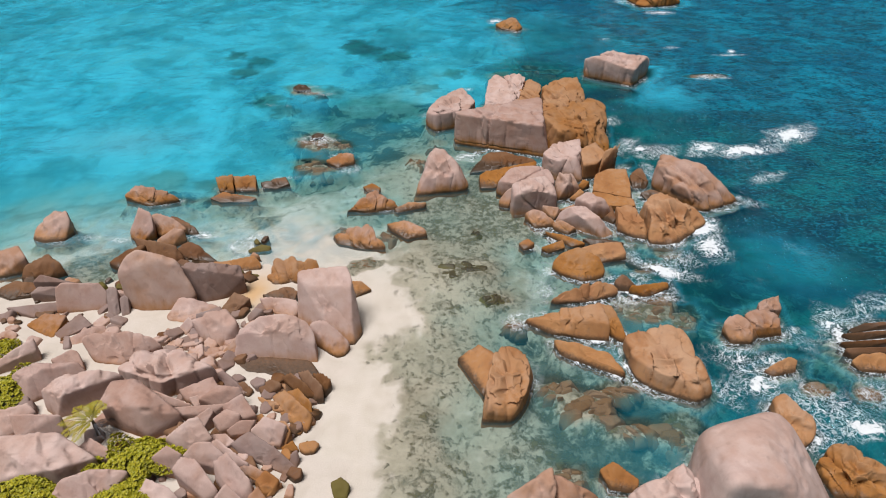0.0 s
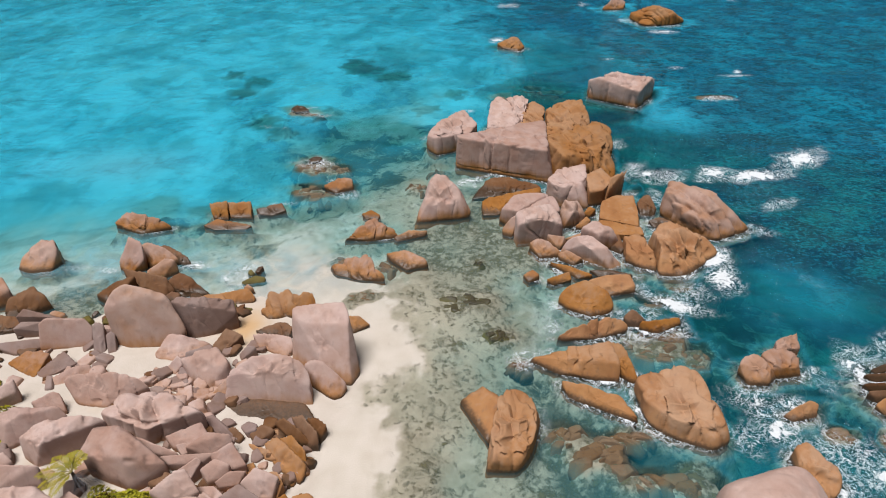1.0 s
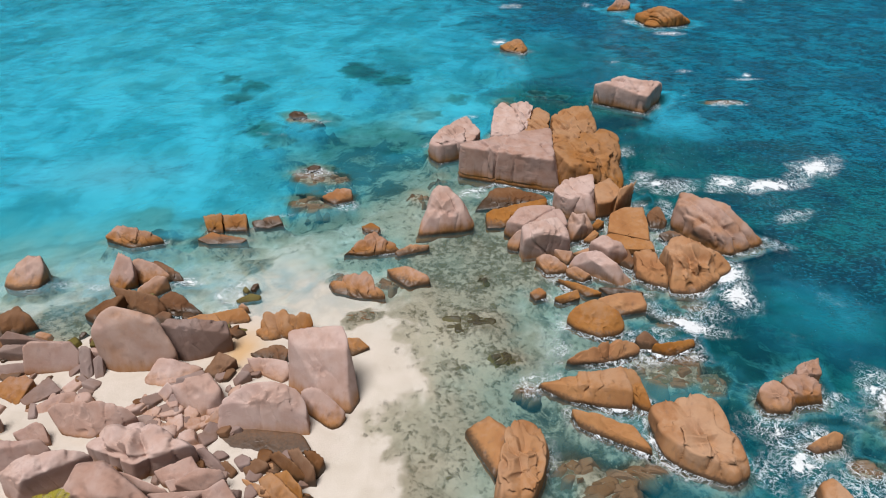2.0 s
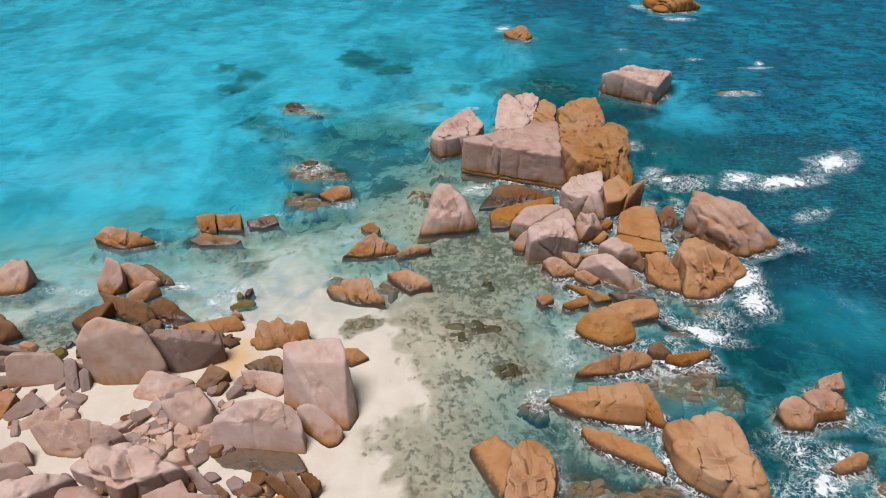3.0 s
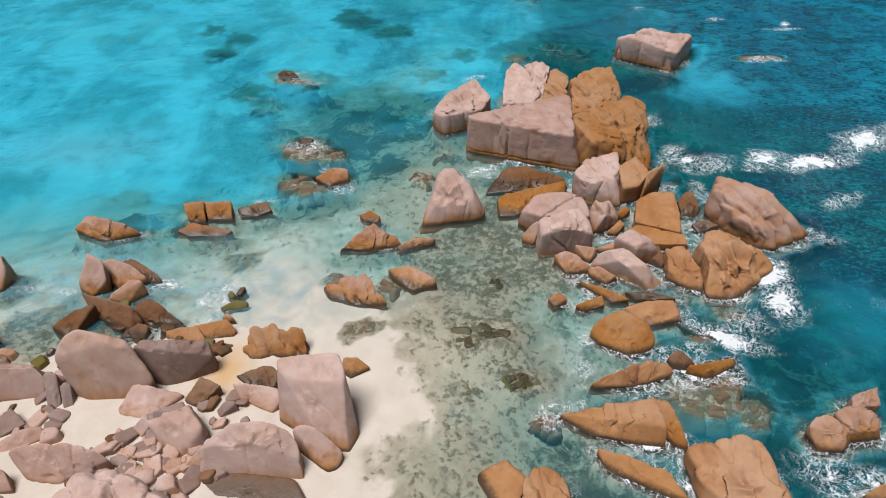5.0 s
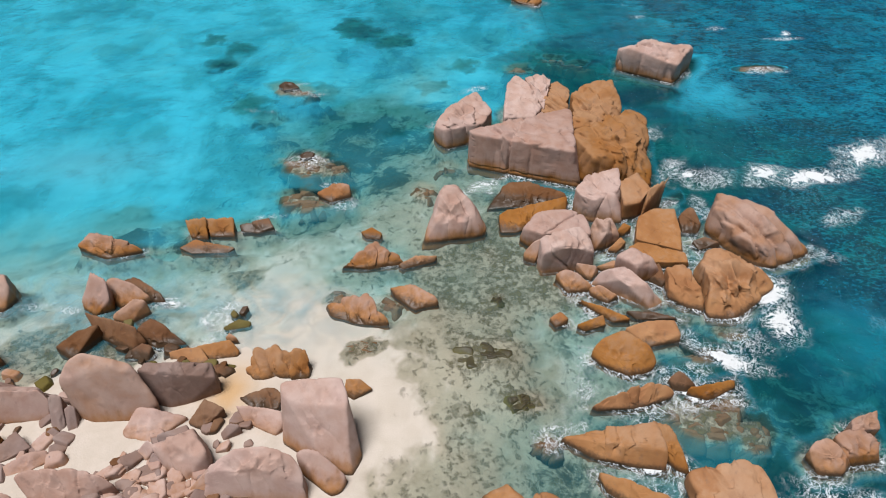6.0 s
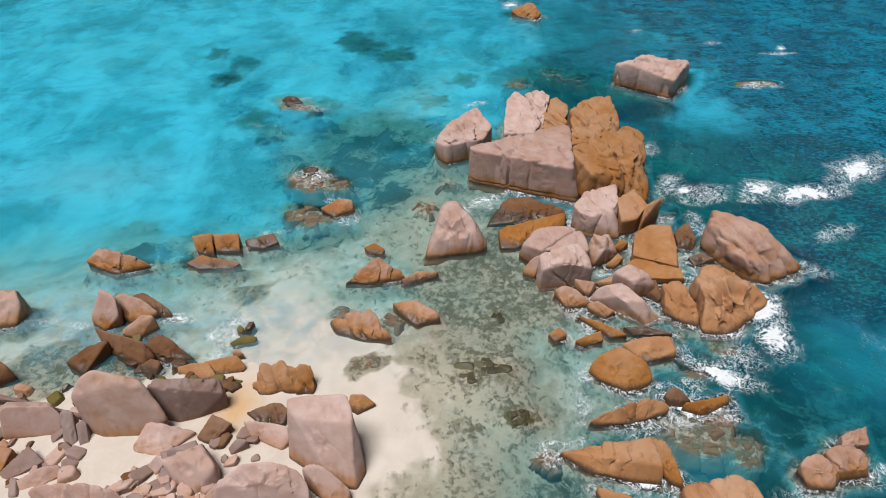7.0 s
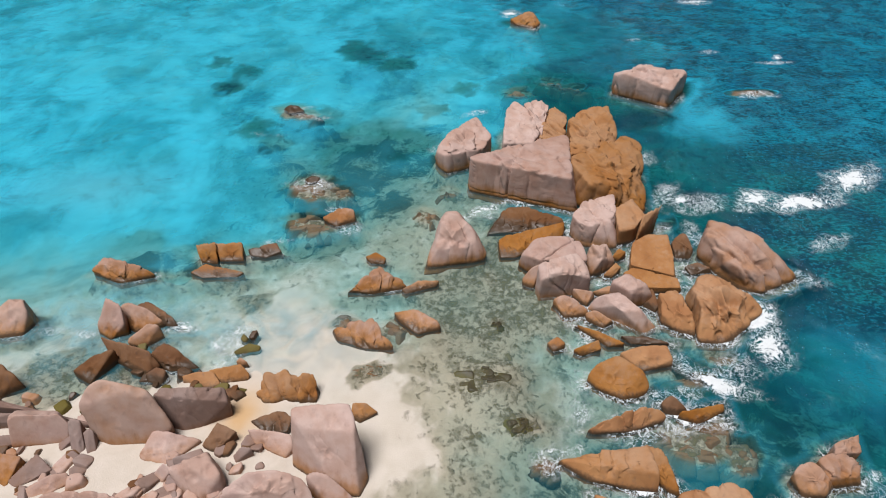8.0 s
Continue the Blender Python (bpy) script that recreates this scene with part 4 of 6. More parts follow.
rock("mix", "low rounded rust boulder in the lagoon", 9, 0.5, ((-31.01, 58.26, 0.04), (2.9, 1.1, 0.9), ((73, 0, 0.56), (-98, 49, 0.64), (-112, 0, 0.96), (-80, 32, 0.87), (137, 0, 2.2), (-76, 0, 1), (-113, 65, 0.98), (66, 71, 1.3))))
rock("orange", "split ochre block standing in the lagoon", 16, 0.4, ((-23.66, 60.33, 0.09), (1.0, 0.7, 1.0), ((-97, 41, 0.39), (91, 0, 0.61), (12, 0, 0.81), (-155, 0, 0.74), (-99, 1, 0.57))),
     ((-21.58, 60.58, 0.05), (1.3, 0.6, 0.9), ((-87, 46, 0.4), (93, 0, 0.61), (-156, 0, 1.1), (10, 0, 1.1), (-89, 1, 0.6))),
     ((-22.46, 58.26, -0.17), (2.4, 0.7, 0.5), ((-93, 70, 0.34), (76, 0, 0.56), (-89, -1, 0.44), (122, 0, 1.3), (-88, 55, 0.39), (-115, 0, 0.9), (-56, 1, 1.4))))
rock("brown", "low rust rock barely above the lagoon", 10, .4, ((-18.50, 61.09, -0.14), (1.6, 0.6, 0.5), ((-100, 63, 0.41), (99, 0, 0.48), (35, 0, 1.2), (-73, 1, 0.68), (-101, 0, 0.63), (-150, 0, 1.3))))
rock("orange", "small rust rock in the lagoon", 9, .2, ((-7.71, 59.75, -0.13), (0.9, 0.5, 0.6), ((-98, 53, 0.33), (64, 0, 0.42), (105, 0, 0.49), (-97, 0, 0.37), (-143, 0, 0.65), (-16, 0, 0.85))))
rock("mix", "pointed rust rock in the lagoon", 11, 0.5, ((-7.22, 56.21, -0.00), (2.7, 1.0, 1.0), ((122, 0, 1), (66, 0, 1.1), (-86, 53, 0.51), (-80, 32, 0.53), (-80, 0, 0.63), (-95, 0, 0.76), (161, 54, 1.5), (33, -1, 2))),
     ((-3.51, 56.11, -0.13), (1.6, 0.6, 0.5), ((-78, 55, 0.34), (94, 0, 0.4), (117, 0, 0.42), (-72, -1, 0.29), (-73, 37, 0.31), (-33, 1, 1.1), (-130, 0, 1.3))))
rock("mix", "ridged fin-shaped rust boulder in the shallows", 11, 1.0, ((-8.02, 50.15, -0.02), (2.5, 1.1, 1.0), ((-109, 53, 0.48), (41, 0, 1.2), (91, 0, 1.1), (-109, 0, 0.77), (-94, 0, 0.9), (-154, -1, 2), (-94, 34, 0.76), (179, 71, 1.2), (-27, 0, 2.5))))
rock("mix", "low rust boulder in the shallows", 11, .25, ((-3.65, 51.87, -0.11), (2.0, 1.1, 0.7), ((-118, 66, 0.5), (57, 0, 0.74), (90, 0, 0.99), (-129, 39, 0.72), (-129, 0, 0.84), (-78, 40, 0.95), (-77, 0, 1.1), (-152, 0, 1.3), (0, 0, 1.9))))
rock("mix", "small rounded rust rock over a submerged slab", 8, .3, ((-11.66, 65.82, -0.01), (1.6, 0.9, 0.8), ((-92, 61, 0.52), (120, 0, 0.83), (80, 0, 0.74), (-64, 36, 0.6), (-125, 0, 1.1), (-65, 0, 0.73), (3, 0, 1.3))))
rock("brown", "low dark reef rock awash", 8, .4, ((-20.42, 88.06, -0.18), (1.3, 0.7, 0.4), ((-75, 74, 0.38), (-143, 66, 0.51), (-74, 0, 0.75), (82, 0, 0.51), (46, 0, 0.73), (112, 0, 0.69), (-143, 0, 0.83))))
rock("brown", "dark reef rock barely awash with surf", 8, .5, ((-15.70, 72.80, -0.20), (0.8, 0.5, 0.4), ((-83, 72, 0.33), (78, 0, 0.41), (112, 0, 0.44), (-150, 69, 0.42), (-80, -1, 0.42), (-20, 0, 0.66), (-146, -1, 0.64))))
rock("moss", "low yellow-green weedy rock on wet sand", 8, .2, ((-17.50, 49.22, -0.15), (1.0, 0.4, 0.5), ((122, 0, 0.37), (-79, 44, 0.28), (-85, 74, 0.41), (79, 0, 0.44), (-79, 0, 0.24), (-15, 0, 0.87), (-123, -1, 0.77))))
rock("mix", "pink and rust boulder in the shallows", 11, .15, ((-38.04, 52.44, 0.26), (1.8, 1.5, 1.4), ((-108, 51, 0.92), (-81, 36, 1), (146, 0, 1.6), (34, 0, 1.2), (-22, 0, 1.4), (86, 0, 1.4), (163, 50, 1.7), (169, 0, 1.9), (93, 44, 1.8), (-81, 0, 1.5), (-116, 0, 1.8))))
rock("foot", "pale rust upright boulder at the beach edge", 11, .15, ((-29.32, 51.54, 0.26), (1.3, 1.1, 1.6), ((-107, 37, 0.62), (141, 0, 1), (66, 0, 1), (16, 0, 1.1), (-65, 0, 0.89), (-121, 17, 0.78), (-121, 1, 0.89), (167, 0, 1.2))))
rock("mix", "rounded rust boulder leaning on its neighbour", 11, .15, ((-27.45, 52.26, 0.16), (1.8, 0.9, 1.2), ((75, 0, 0.6), (-92, 44, 0.62), (60, 0, 0.8), (-114, 29, 0.68), (105, 0, 0.93), (-169, 0, 1.3), (-71, 0, 1), (-115, -1, 0.87))))
rock("brown", "low dark ragged rocks at the waterline", 10, .5, ((-25.98, 52.93, -0.07), (2.0, 1.1, 0.6), ((58, 0, 0.4), (-115, 60, 0.45), (-131, 0, 0.6), (-93, 45, 0.69), (99, 0, 1.4), (38, 0, 0.83), (-93, 0, 0.9))))
rock("mix", "small rust boulder at the beach edge", 12, .15, ((-26.10, 50.30, 0.06), (1.2, 0.7, 1.0), ((128, 0, 0.42), (-69, 32, 0.49), (-50, 13, 0.47), (84, 0, 0.72), (-91, 0, 0.65), (-79, 54, 0.78), (34, 0, 1.2), (165, 0, 1))))
rock("brown", "long rust slab with a dark undercut face", 13, .15, ((-26.55, 48.20, 0.12), (2.5, 1.4, 1.1), ((69, 0, 0.44), (-114, 39, 0.53), (-139, 0, 1.1), (53, 0, 0.88), (-61, 34, 1.7), (-117, -1, 0.64), (-47, -1, 2.2))))
rock("brown", "pointed ochre boulder with a dark base", 12, .3, ((-23.39, 48.03, 0.02), (1.9, 1.0, 0.9), ((60, 0, 0.69), (-82, 47, 0.55), (128, 0, 1.2), (-100, 64, 0.7), (-82, 1, 0.83), (-140, 0, 0.99), (-114, 0, 0.74), (-109, 34, 0.63))))
rock("brown", "brown slab tilted at the beach edge", 14, .1, ((-29.30, 47.31, 0.03), (1.5, 1.1, 0.9), ((-99, 57, 0.63), (119, 0, 0.55), (103, 0, 0.61), (-35, 0, 0.75), (-118, 18, 0.99), (-118, 1, 1.1), (-139, 0, 1.3))))
rock("brown", "small brown rounded stone among larger rocks", 9, .1, ((-24.04, 46.58, -0.09), (0.8, 0.5, 0.6), ((-100, 50, 0.39), (114, 0, 0.49), (76, 0, 0.42), (-102, 0, 0.49), (-27, 11, 0.62), (-156, 0, 0.79), (20, 0, 0.7))))
rock("orange", "blocky ochre stone at the beach edge", 13, .1, ((-20.44, 46.09, -0.06), (1.5, 0.6, 0.7), ((94, 0, 0.4), (-86, 57, 0.51), (-105, 45, 0.44), (42, 0, 0.95), (-108, 0, 0.5), (-56, 1, 1.1), (-165, 0, 1.3))))
rock("orange", "ochre boulder at the beach edge", 12, .1, ((-18.21, 46.45, -0.07), (1.5, 0.6, 0.8), ((96, 0, 0.51), (-96, 52, 0.46), (52, 0, 0.95), (-81, 38, 0.46), (-81, 0, 0.52), (-119, 21, 0.72), (-119, 1, 0.75), (-152, 0, 1.3), (-25, 0, 1.3))))
rock("mix", "small pink stone behind an ochre boulder", 10, .1, ((-17.52, 47.65, -0.05), (0.5, 0.3, 0.7), ((60, 0, 0.17), (-97, 21, 0.23), (130, 0, 0.34), (-82, 8, 0.17), (-136, 0, 0.31), (-102, 53, 0.52))))
rock("moss", "flat weedy brown rock on wet sand", 9, .2, ((-17.60, 45.13, -0.18), (0.9, 0.3, 0.4), ((86, 0, 0.23), (-86, 62, 0.32), (-80, -1, 0.25), (105, 0, 0.28), (-78, 45, 0.3), (-142, -1, 0.65), (-28, 0, 0.69))))
rock("mix", "great smooth granite boulder leaning over the sand", 11, 0.06, ((-24.31, 42.09, 2.10), (3.5, 1.6, 3.0), ((60, -3, 1.28), (-87, 19, 0.832), (81, 10, 1.1), (-157, 2, 2.53), (-108, 9, 1.39), (161, 24, 2.68), (122, 23, 2.17), (-95, 40, 1.44), (-52, -18, 2.84), (-58, 34, 1.83), (46, -2, 1.87), (89, 0, 1.59), (-20, 75, 2.54), (-82, 0, 1.56), (-20, 33, 2.72))))
rock("dark", "dark-stained granite boulder beside the great one", 14, 0.2, ((-19.70, 42.77, 1.34), (2.3, 1.1, 1.9), ((98, 0, 0.792), (-75, 15, 0.477), (-90, 18, 0.607), (-65, 0, 0.801), (-137, 0, 1.77), (-106, 9, 1), (149, 0, 1.97), (20, 0, 2.29), (-58, 75, 1.43), (-58, 46, 1.07), (84, 50, 1.64), (-37, 51, 1.45))))
rock("foot", "tall granite boulder of upright facets with rust foot", 13, 0.2, ((-9.34, 38.88, 1.81), (2.6, 2.2, 2.6), ((-122, 19, 0.724), (-103, 34, 0.533), (85, 0, 2.08), (175, 0, 2.59), (20, 0, 2.08), (99, 0, 2.33), (-106, 64, 1.38), (-20, 17, 2.15), (-122, 0, 1.38), (-161, 12, 2.05), (-32, 24, 2.03), (-94, 0, 2.04), (-20, 0, 2.8))))
rock("orange", "low ochre wedge rock behind the tall boulder", 13, .1, ((-7.60, 43.03, -0.05), (1.0, 0.6, 0.7), ((-71, 46, 0.46), (-91, 52, 0.46), (89, 0, 0.42), (64, 0, 0.54), (-60, 0, 0.55), (-120, 39, 0.51), (159, 0, 0.72), (-121, -1, 0.63))))
rock("pink", "blocky fluted granite boulder on a rust slab", 18, 0.35, ((-12.94, 35.86, 1.26), (3.0, 1.0, 1.8), ((-91, 24, 0.405), (90, 0, 1.03), (116, 0, 1.42), (78, 0, 1.15), (47, 0, 1.97), (-96, 55, 0.832), (11, 0, 2.76), (155, 0, 2.49), (-91, 0, 0.998), (-80, 43, 0.763))))
rock("foot", "smooth rounded boulder with rust underside", 9, .05, ((-9.14, 36.50, 0.24), (1.6, 1.1, 1.3), ((59, 0, 0.58), (-125, 16, 0.57), (-79, 47, 0.82), (-110, 38, 0.65), (76, 0, 0.66), (96, 0, 0.98), (-125, -1, 0.61), (-158, 0, 1.1), (-23, 0, 1.6), (-70, 0, 1.4))))
rock("pink", "pale boulder wedged behind the blocky one", 12, .15, ((-13.73, 40.54, 0.11), (1.8, 0.9, 0.8), ((79, 0, 0.4), (-100, 54, 0.66), (-115, 36, 0.54), (-115, -1, 0.53), (-144, 0, 1), (24, 0, 1.3), (-45, 1, 1.5), (-60, 43, 1.2))))
rock("orange", "rust-brown blocky boulder with dark streaks", 11, 0.8, ((-13.97, 44.99, 0.19), (1.8, 1.0, 1.1), ((-98, 49, 0.64), (-82, 35, 0.65), (97, 0, 0.84), (137, 0, 1.2), (59, 0, 1.1), (7, 0, 1.6), (-82, 0, 0.92), (-98, 69, 1.1), (-135, 0, 1.5))),
     ((-11.72, 44.89, 0.16), (0.8, 0.8, 1.1), ((104, 0, 0.72), (-172, 0, 0.83), (-86, 41, 0.47), (32, 0, 0.74), (-11, 0, 0.68), (-86, 0, 0.76))))
rock("brown", "flat brown ragged slab behind the tall boulder", 13, .5, ((-13.76, 42.13, -0.04), (1.6, 0.8, 0.6), ((-108, 68, 0.48), (103, 0, 0.69), (-130, -1, 1), (59, 0, 0.87), (-86, -1, 0.69), (-11, 0, 1.1))))
rock("pink", "low wedge-shaped granite boulder on sand", 12, .15, ((-21.46, 40.11, 0.11), (1.9, 1.0, 0.9), ((85, 0, 0.85), (-56, 60, 0.79), (-96, 62, 0.68), (152, 0, 1), (-47, -1, 1.2), (-104, 0, 0.98), (-104, 36, 0.91), (-145, 0, 1.4))))
rock("pink", "rounded cracked granite boulder on sand", 11, .25, ((-18.11, 37.75, 0.42), (1.9, 1.5, 1.4), ((-101, 38, 1), (41, 0, 1.3), (113, 0, 1.1), (-66, 12, 1.4), (-106, 77, 1.5), (-137, 0, 1.3), (-116, 16, 1.1), (-105, 56, 1.3), (24, 0, 1.5), (120, 51, 1.6), (-116, 0, 1.2), (39, 17, 1.5), (-6, 0, 1.8), (-152, 0, 1.6))))
rock("dark", "grey slab stone leaning on a boulder", 14, .1, ((-19.13, 38.77, 0.41), (1.1, 0.5, 1.2), ((106, 0, 0.26), (-77, 0, 0.3), (-93, 29, 0.55), (31, 0, 1.1), (-96, 65, 1), (-122, 0, 0.57), (163, 0, 0.81))))
rock("pink", "small granite stone beside a boulder", 11, .1, ((-20.54, 38.06, 0.13), (0.7, 0.4, 0.9), ((113, 0, 0.36), (60, 0, 0.32), (-106, 34, 0.45), (-127, 0, 0.44), (-64, 1, 0.25), (-64, -53, 0.65))))
rock("brown", "dark brown boulder between pale ones", 12, .15, ((-17.42, 40.72, 0.13), (1.1, 0.9, 0.9), ((146, 0, 0.76), (65, 0, 0.7), (-107, 65, 0.74), (-91, 50, 0.63), (-53, 1, 0.46), (-113, 0, 0.84))))
rock("dark", "small dark boulder between pale ones", 11, .15, ((-15.57, 39.55, 0.09), (0.7, 0.4, 0.8), ((-64, 0, 0.22), (125, 0, 0.29), (80, 0, 0.28), (-104, 45, 0.54), (-150, 0, 0.62), (48, 0, 0.5))))
rock("mix", "small wedge boulder beside the blocky one", 13, .1, ((-16.43, 35.65, 0.06), (0.6, 0.6, 1.0), ((132, 0, 0.36), (17, 0, 0.53), (-80, 45, 0.44), (-98, 0, 0.28), (-50, 0, 0.49), (-167, 0, 0.66))))
rock("brown", "broad flat rust slab under the blocky boulder", 9, .1, ((-12.92, 33.97, -0.09), (3.2, 1.2, 0.5), ((-96, 84, 0.42), (83, 0, 0.94), (-75, 0, 1.4), (-131, 0, 1.5), (-102, 0, 1), (36, 1, 2.4), (120, 0, 2.1))))
rock("brown", "tilted ochre slab in a stack of slabs", 16, .2, ((-10.84, 31.94, 0.08), (1.2, 0.7, 0.9), ((-128, 0, 0.22), (-117, 30, 0.37), (56, 0, 0.26), (86, 0, 0.54), (-101, 34, 0.58), (-87, 0, 0.87))))
rock("brown", "tilted brown slab in a stack of slabs", 16, .2, ((-9.56, 31.72, 0.15), (1.0, 1.0, 1.0), ((-146, 0, 0.41), (44, 0, 0.32), (-127, 36, 0.47), (79, 0, 0.81), (-91, 25, 0.72), (10, 0, 0.67), (-91, 0, 0.82))))
rock("brown", "tilted ochre slab at the water's edge", 14, .2, ((-8.88, 32.26, 0.04), (0.7, 0.8, 0.8), ((-147, 0, 0.4), (49, 0, 0.32), (-123, 47, 0.51), (81, 0, 0.54), (-36, 9, 0.58), (-16, 1, 0.54))))
rock("orange", "large tilted ochre slab in a stack of slabs", 16, .25, ((-10.64, 29.73, 0.14), (1.5, 1.3, 1.0), ((50, 0, 0.49), (-123, 39, 0.5), (-146, 0, 0.77), (100, 0, 1.3), (-129, 56, 0.75), (-125, -1, 0.61), (-22, 0, 1.5), (-76, 49, 1.1), (46, 18, 0.76))))
rock("brown", "knobbly ochre stone above the slabs", 10, .2, ((-12.64, 31.78, 0.12), (0.8, 0.5, 0.8), ((65, 0, 0.42), (122, 0, 0.48), (-74, 0, 0.31), (-102, 45, 0.53), (-114, 62, 0.68), (-147, 0, 0.73), (-19, 0, 0.74))))
rock("orange", "thin ochre slab on the sand", 14, .2, ((-12.51, 30.49, -0.02), (1.1, 0.7, 0.7), ((62, 0, 0.17), (-126, 40, 0.33), (-131, -1, 0.22), (-105, 0, 0.38), (44, 0, 0.35), (-151, 0, 0.55))))
rock("orange", "narrow tilted ochre slab in a stack", 16, .2, ((-10.12, 30.39, 0.18), (1.0, 0.8, 0.9), ((44, 0, 0.28), (-128, 0, 0.21), (97, 0, 0.78), (-119, 31, 0.42), (-122, 60, 0.75), (10, 0, 0.62))))
rock("orange", "ochre boulder below grey stones", 11, .2, ((-11.03, 27.83, 0.14), (0.6, 0.7, 1.0), ((36, 0, 0.44), (79, 0, 0.52), (-127, 41, 0.44), (-179, 1, 0.51), (-39, 0, 0.62), (-132, 0, 0.47))))
rock("orange", "small ochre stone at the sand's edge", 12, .1, ((-10.36, 26.80, -0.06), (0.6, 0.2, 0.7), ((111, 0, 0.23), (45, 0, 0.35), (-88, 38, 0.3), (-86, -1, 0.15), (-141, 0, 0.42), (-84, 13, 0.19))))
rock("dark", "dark upright stone at the sand's edge", 13, .1, ((-9.86, 25.87, 0.02), (0.3, 0.4, 0.8), ((116, 0, 0.28), (178, 0, 0.27), (26, 0, 0.31), (-93, 38, 0.35), (-22, 0, 0.24), (-112, 0, 0.34), (-47, 28, 0.35))))
rock("pink", "angular pale granite block in the rock pile", 13, .2, ((-15.67, 30.41, 0.44), (1.4, 0.5, 1.2), ((86, 0, 0.51), (126, 0, 0.6), (-78, 29, 0.56), (-63, 0, 0.45), (-98, 0, 0.51), (-88, 63, 1.1), (42, 0, 1.2))))
rock("pink", "leaning pale granite block in the rock pile", 12, .1, ((-14.35, 29.25, 0.38), (1.2, 0.6, 1.3), ((44, 0, 0.77), (111, 0, 0.59), (-94, 46, 0.71), (-79, 0, 0.53), (-111, 0, 0.47), (-158, 0, 0.8), (-107, 28, 0.58))))
rock("pink", "rounded pale granite block in the rock pile", 11, .1, ((-14.77, 28.49, 0.41), (0.9, 0.5, 1.1), ((69, 0, 0.46), (121, 0, 0.54), (-78, 0, 0.38), (-96, 38, 0.65), (-133, 0, 0.66), (-80, 22, 0.51), (-111, 64, 1), (-23, 0, 0.76))))
rock("pink", "flat pale stone in the rock pile", 12, .1, ((-13.80, 27.99, 0.28), (0.9, 0.4, 1.0), ((95, 0, 0.32), (123, 0, 0.29), (-79, 0, 0.25), (-38, 0, 0.49), (-76, 34, 0.46), (-79, 49, 0.66), (-122, 0, 0.62))))
rock("pink", "pale granite block with hollowed top in the pile", 13, .15, ((-11.74, 27.47, 0.37), (1.2, 0.6, 1.2), ((71, 0, 0.6), (-91, 36, 0.56), (130, 0, 0.81), (-122, 0, 0.58), (-27, 0, 0.87), (-97, 58, 0.92), (-91, 0, 0.53))))
rock("dark", "long dark granite slab with rust end in the pile", 14, .15, ((-11.93, 26.09, 0.13), (2.2, 1.1, 1.0), ((-101, 44, 0.55), (60, 0, 0.54), (121, 0, 1.6), (-105, 65, 0.9), (-111, 0, 0.43), (-126, 0, 0.76), (-70, 53, 0.94), (-109, 24, 0.5), (-61, 0, 1.6))))
rock("pink", "large angular pale granite block in the pile", 14, .15, ((-16.83, 26.90, 0.63), (1.4, 0.7, 1.5), ((126, 0, 0.5), (-69, 0, 0.63), (45, 0, 1), (-79, 46, 0.97), (-82, 29, 0.73), (98, 0, 0.66), (-109, 0, 0.69))))
rock("pink", "pale granite block in the rock pile", 12, .1, ((-15.38, 25.49, 0.59), (1.2, 0.5, 1.4), ((57, 0, 0.64), (94, 0, 0.47), (129, 0, 0.68), (-88, 28, 0.62), (-98, 0, 0.38), (-87, 46, 0.91), (-58, 0, 0.76))))
rock("pink", "cracked pale granite slab in the rock pile", 12, .1, ((-15.65, 23.95, 0.59), (1.5, 0.9, 1.5), ((46, 0, 0.61), (-120, 0, 0.43), (-105, 29, 0.74), (-98, 54, 1.1), (76, 0, 0.68), (141, 0, 1.1), (-80, 0, 1.1), (-135, 0, 0.65))))
rock("pink", "long pale granite slab in the rock pile", 13, .1, ((-13.13, 23.81, 0.44), (1.3, 1.1, 1.5), ((48, 0, 0.57), (-111, 42, 0.81), (-133, 0, 0.6), (106, 0, 1.2), (-130, 18, 0.66), (-168, 0, 1.1), (-69, 24, 1.2), (18, 0, 1), (-69, 0, 1.2))))
rock("pink", "pale granite block beside the green shrub", 12, .1, ((-17.57, 25.09, 0.62), (0.9, 0.4, 1.5), ((118, 0, 0.41), (69, 0, 0.45), (-89, 21, 0.49), (-48, 0, 0.58), (-100, 0, 0.29), (-93, 44, 0.99), (-116, 0, 0.41))))
rock("orange", "ochre boulder at the foot of the pile", 12, .2, ((-11.23, 23.88, 0.08), (0.8, 0.8, 0.9), ((-82, 53, 0.56), (64, 0, 0.58), (-156, 0, 0.62), (120, 0, 0.64), (-114, 53, 0.62), (-28, 0, 0.55), (-56, 24, 0.52), (-59, 0, 0.56))))
rock("pink", "granite block below the broken boulder", 14, .1, ((-17.60, 31.17, 0.28), (1.4, 0.8, 1.0), ((111, 0, 0.57), (-67, 0, 0.53), (-91, 65, 0.78), (39, 0, 1.2), (-135, 0, 0.88), (-107, 0, 0.65), (-106, 37, 0.76))))
rock("dark", "dark flat stone beside the sand in the pile", 13, .1, ((-15.73, 32.32, 0.08), (1.4, 0.8, 0.8), ((55, 0, 0.31), (-119, 0, 0.31), (-140, 0, 0.51), (-125, 54, 0.59), (92, 0, 0.86), (-117, 35, 0.46), (44, 42, 0.71), (-85, 0, 0.77), (-89, 38, 0.77))))
rock("brown", "brown boulder on the sand beside the pile", 12, .2, ((-14.57, 31.75, 0.06), (0.7, 0.5, 0.8), ((57, 0, 0.29), (86, 0, 0.35), (-147, 0, 0.35), (-114, 39, 0.41), (-120, 0, 0.28), (-30, 1, 0.59), (-72, 50, 0.58))))
